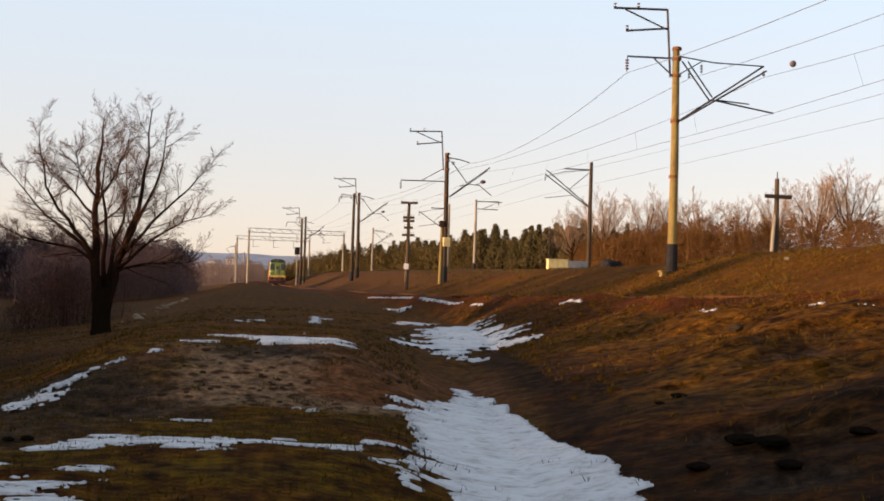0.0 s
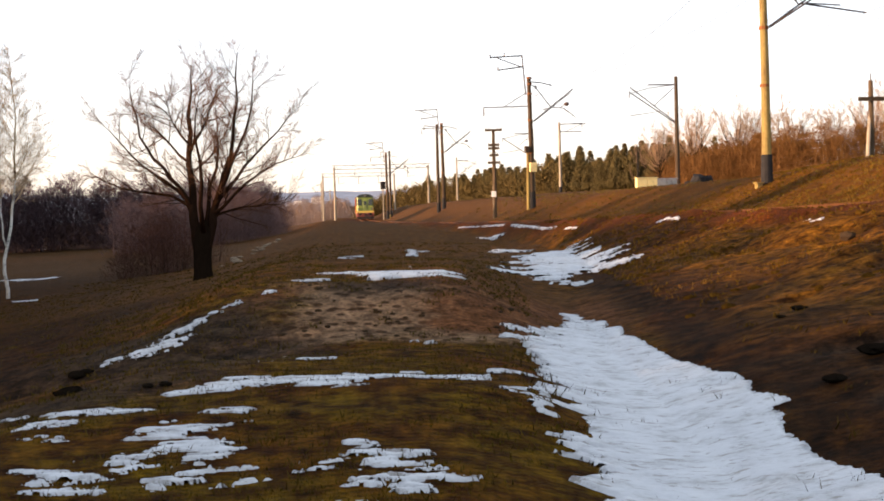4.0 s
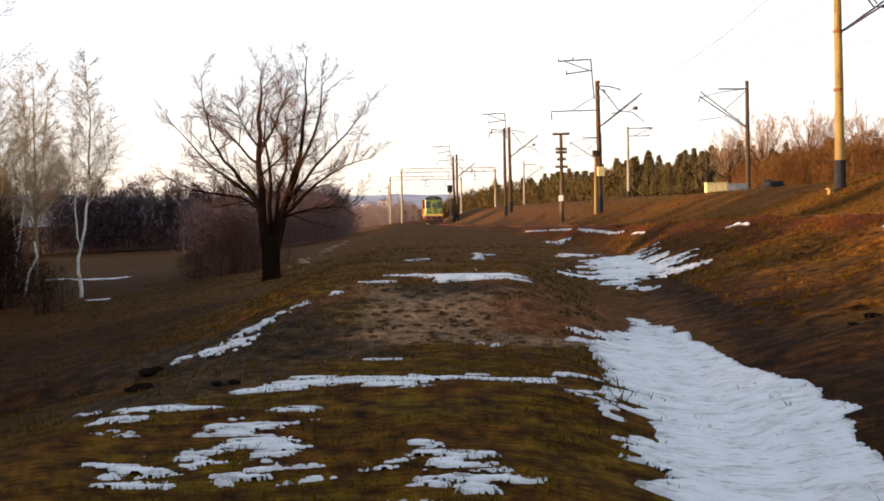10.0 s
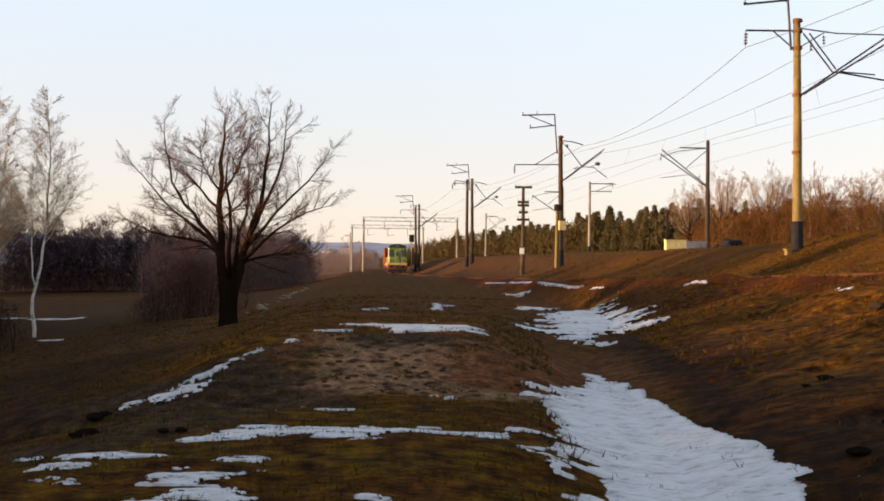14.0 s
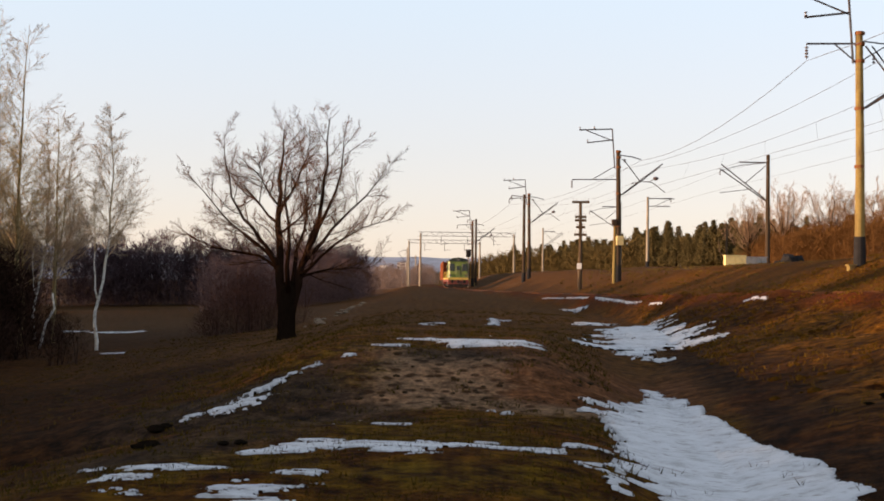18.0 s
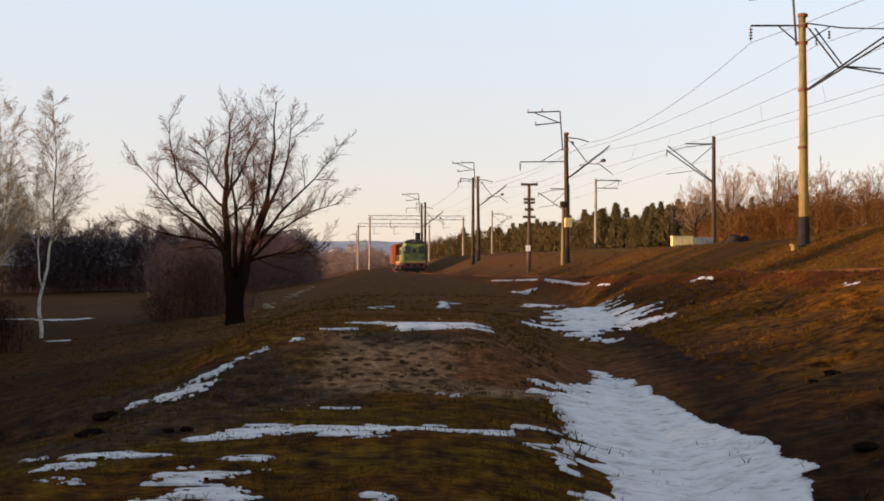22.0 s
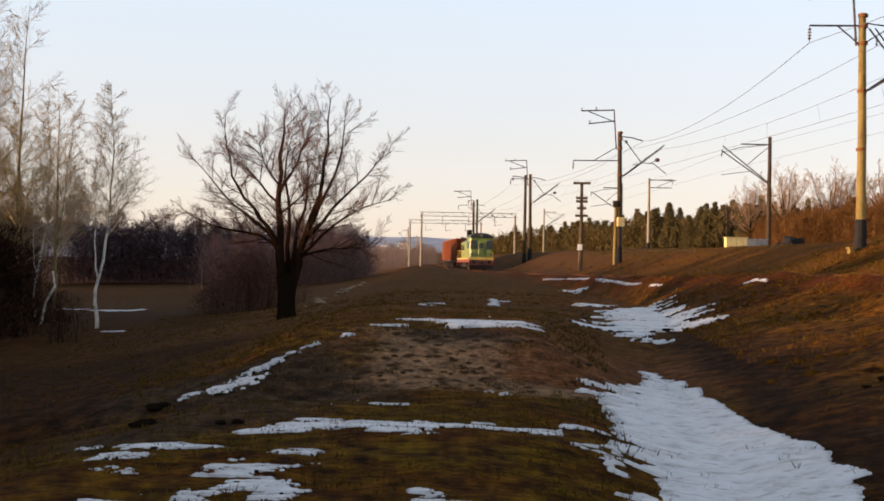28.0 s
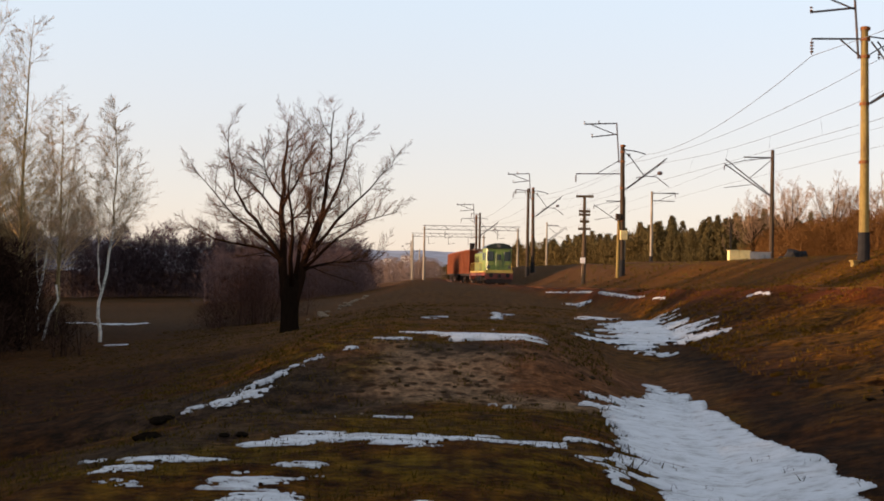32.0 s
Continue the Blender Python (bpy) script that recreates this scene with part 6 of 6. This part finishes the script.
def make_far_house(x, y, w, h, label):
    z = 12.0
    root = thing("apartment_building", pose(x, y, z), label, "building", group="buildings of the far town")
    part("wall", Geo().box((0, 0, h / 2), (w, 12, h)), PALE_WALL, root)
    part("roof", Geo().box((0, 0, h + 0.4), (w + 1, 13, 0.8)), STEEL, root)
    for r in range(4):
        for c in range(5):
            part("window", Geo().box((-w * 0.4 + c * w * 0.2, -6.1, h * 0.15 + r * h * 0.22), (w * 0.09, 0.3, h * 0.1)), GLASS, root)


make_far_house(-64, 2122, 18, 14, "pale apartment block in the far town")
make_far_house(-97, 2121, 14, 9, "pale house in the far town")

# ---- clutter beside the railway ----
GREY = surface("grey_concrete", (0.22, 0.22, 0.22), (0.34, 0.33, 0.32), 1.5, stain=(0.14, 0.13, 0.12))


def make_slab(x, y, z, w, h, d, material, name, label, cat):
    root = thing(name, pose(x, y, z, 0, 0, 6), label, cat)
    n = max(1, round(w / 1.0))
    for k in range(n):
        part("panel", Geo().box((-w / 2 + (k + 0.5) * w / n, 0, h / 2), (w / n - 0.03, d, h), bevel=0.02), material, root)
    part("coping", Geo().box((0, 0, h + 0.03), (w + 0.08, d + 0.08, 0.07)), material, root)
    return root


make_slab(25.95, 104, gz(25.95, 104) - 0.1, 1.9, 1.0, 0.5, CREAM, "concrete_box", "cream painted concrete box beside the tracks", "concrete box")
make_slab(28.0, 105, gz(28.0, 105) - 0.1, 2.0, 0.75, 0.4, GREY, "low_wall", "low grey concrete wall beside the tracks", "wall")
pole = thing("forked_post", pose(25.9, 107, gz(25.9, 107)), "weathered forked post behind the concrete box", "post")
part("post", Geo().tube([(0, 0, -0.3), (0.05, 0, 2.0), (0, 0, 4.0)], [0.12, 0.10, 0.06], 7), TIMBER, pole)
part("branch", Geo().tube([(0, 0, 0.6), (-0.6, 0, 1.4), (-0.7, 0, 2.4)], [0.07, 0.05, 0.02], 6), TIMBER, pole)


def make_rock(name, x, y, r, material, label, cat, squash=0.7, seed=0, group=""):
    rng = random.Random(seed)
    bm = bmesh.new()
    bmesh.ops.create_icosphere(bm, subdivisions=2, radius=r)
    for v in bm.verts:
        v.co *= rng.uniform(0.8, 1.12)
        v.co.z *= squash
    me = bpy.data.meshes.new(name)
    bm.to_mesh(me)
    bm.free()
    me.materials.append(material)
    ob = new(name, me)
    ob.matrix_world = pose(x, y, gz(x, y) + r * squash * 0.5, 0, 0, rng.uniform(0, 360))
    return tagged(ob, label, cat, group)


make_rock("scrap_heap", 29.75, 101.0, 0.75, TAR, "black heap of scrap on the embankment", "heap", 0.85, 1)
make_rock("scrap_heap", 30.6, 101.3, 0.62, TAR, "black heap of scrap on the embankment", "heap", 0.9, 2)
make_rock("black_lump", 26.2, 92, 0.32, TAR, "black lump lying on the embankment", "lump", 0.7, 3)
make_slab(18.95, 54.6, gz(18.95, 54.6) - 0.15, 0.30, 0.34, 0.3, CONCRETE, "marker_stone", "grey concrete marker stone at the mast's foot", "stone")
STONE = surface("pale_rubble", (0.12, 0.083, 0.052), (0.27, 0.195, 0.13), 3, strength=0.5)
rng = random.Random(71)
for k in range(22):
    t = k / 21
    x, y = -5.1 + rng.gauss(0, 0.3), 57 + 40 * t + rng.gauss(0, 1)
    make_rock("rubble_stone", x - 1.2, y, rng.uniform(0.10, 0.26), STONE, "pale rubble stone along the top of the slope", "stone", 0.45, 100 + k, "rubble along the slope")
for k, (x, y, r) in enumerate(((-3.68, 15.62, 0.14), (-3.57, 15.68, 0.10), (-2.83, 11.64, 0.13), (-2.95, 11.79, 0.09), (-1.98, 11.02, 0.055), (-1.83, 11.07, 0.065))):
    make_rock("dark_clod", x, y, r, CLOD_HOLLOW, "dark clod of earth by the hollow way", "clod", 0.4, 200 + k, "clods by the hollow way")
for k, (x, y, r) in enumerate(((-0.95, 14.6, 0.05), (8.9, 21.0, 0.15), (8.3, 20.2, 0.11), (24.0, 47.0, 0.12), (20.8, 45, 0.12), (27.5, 58, 0.25), (12.9, 36.5, 0.12))):
    make_rock("pale_stone", x, y, r, STONE if k not in (1, 2) else CLOD, "loose stone lying in the grass" if k not in (1, 2) else "dark clod on the dry slope", "stone", 0.7, 300 + k)


# black lumps: some are clods, others only stand in for the dark of hollows
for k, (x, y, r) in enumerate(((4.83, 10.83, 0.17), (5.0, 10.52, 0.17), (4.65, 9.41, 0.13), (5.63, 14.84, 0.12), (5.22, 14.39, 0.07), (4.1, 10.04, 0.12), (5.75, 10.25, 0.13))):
    make_rock("dark_clod", x, y, r, CLOD_HOLLOW, "black lump for the dark clods and shaded hollows of the slope", "clod", 0.32, 400 + k, "clods on the slope")


# ---- grass ----
def make_grass(name, label, material, n, xr, yr, high, seed, keep):
    rs = np.random.RandomState(seed)
    X, Y = rs.uniform(*xr, n), yr[0] + (yr[1] - yr[0]) * rs.uniform(0, 1, n) ** 1.5
    ok = keep(X, Y, rs)
    X, Y = X[ok], Y[ok]
    Z = ground(X, Y)
    rng = random.Random(seed)
    geo = Geo()
    for x, y, z in zip(X, Y, Z):
        for _ in range(5):
            a = rng.uniform(0, 2 * math.pi)
            px, py = x + rng.gauss(0, 0.05), y + rng.gauss(0, 0.05)
            h = high * rng.uniform(0.4, 1.2)
            lean = h * rng.uniform(0.3, 1.1)
            b = rng.uniform(0, math.pi)
            geo.blade((px, py, z - 0.02), (px + lean * math.cos(a), py + lean * math.sin(a), z + h), 0.008 + 0.0009 * y, (math.cos(b), math.sin(b), 0))
    return tagged(part(name, geo, material), label, "grass", kind="stuff")


def on_field(X, Y, rs):
    e = earth_mask(X, Y)
    return (X < gully_x(Y) - 1.0) & (e < 0.35 + 0.2 * rs.rand(len(X))) & (fbm(X, Y, 1.3) > -0.25)


make_grass("grass", "short mossy grass on the near ground", GREEN_GRASS, 7000, (-5, 3), (5, 24), 0.026, 81, on_field)
make_grass("grass", "withered brown grass tufts", GRASS, 12000, (-14, 7), (5, 60), 0.05, 82, lambda X, Y, rs: on_field(X, Y, rs) & ((X > -4.5) | (Y > 36) | (rs.rand(len(X)) < 0.3)))
make_grass("grass", "dry orange grass on the slope", DRY_GRASS, 18000, (2.5, 24), (7, 60), 0.075, 83, lambda X, Y, rs: (X > gully_x(Y) + 1.3) & (np.abs(X - track_x(Y)) > 2.0) & (fbm(X, Y, 1.7) > -0.12) & (rs.rand(len(X)) < 0.2 + 0.8 * step(Y + 0.35 * X, 18.5, 25)))
make_grass("grass", "rough dry grass on the railway embankment", GOLD_GRASS, 7000, (12, 42), (40, 125), 0.09, 86, lambda X, Y, rs: (X - track_x(Y) > 2.2) & (fbm(X, Y, 2.5) > -0.1))
make_grass("grass_tuft", "dark grass tufts dotted over the bare bank", GREEN_GRASS, 2400, (-3.0, 3.6), (15.2, 20.0), 0.045, 85, lambda X, Y, rs: (earth_mask(X, Y) > 0.4) & (fbm(X, Y, 0.3, 2) > 0.24))
make_grass("weed_stalks", "thin dry weed stalks standing in the snow", GRASS, 70, (1.5, 3.6), (6.5, 17), 0.09, 84, lambda X, Y, rs: X > -9)


def make_tussocks():
    """Low dark tussocks dotted over the face of the bare bank."""
    rs = np.random.RandomState(91)
    X, Y = rs.uniform(-2.6, 3.4, 130), rs.uniform(15.7, 19.6, 130)
    ok = earth_mask(X, Y) > 0.3
    geo = Geo()
    for x, y in zip(X[ok], Y[ok]):
        r = 0.02 + 0.05 * rs.rand() ** 2
        geo.ball((x, y, gz(x, y) + r * 0.1), r, 3, 6, 0.5)
    return tagged(part("earth_clods", geo, CLOD), "dark clods and tussocks dotted over the bare bank", "clods", kind="stuff")


make_tussocks()


def make_turf_lumps():
    """Lumps of turf and clods all over the dry slope, larger ones in loose clusters."""
    rs = np.random.RandomState(92)
    n = 2600
    X, Y = rs.uniform(3.5, 22, n), 8 + 40 * rs.uniform(0, 1, n) ** 1.4
    ok = (X > gully_x(Y) + 1.2) & (X < track_x(Y) - 2.4) & (Y + 0.35 * X > 17) & (fbm(X, Y, 2.2) + 0.25 * rs.rand(n) > 0.05)
    geo = Geo()
    for x, y in zip(X[ok], Y[ok]):
        r = 0.035 + 0.10 * rs.rand() ** 2.5
        geo.ball((x, y, gz(x, y) - r * 0.06), r, 3, 7, 0.5)
    for k in range(0, len(geo.v)):
        v = geo.v[k]
        geo.v[k] = (v[0] + 0.03 * (rs.rand() - 0.5), v[1] + 0.03 * (rs.rand() - 0.5), v[2] + 0.02 * (rs.rand() - 0.5))
    return tagged(part("turf_lumps", geo, DRY_CLOD, smooth=True), "dark lumps of turf scattered over the dry slope", "turf", kind="stuff")


make_turf_lumps()


# ---- what moves ----
def motions():
    rows_of = train_rows()
    for unit, rows in rows_of:
        walk(unit, rows)
    for wheelset, rows in wheel_rows():
        walk(wheelset, rows)


motions()
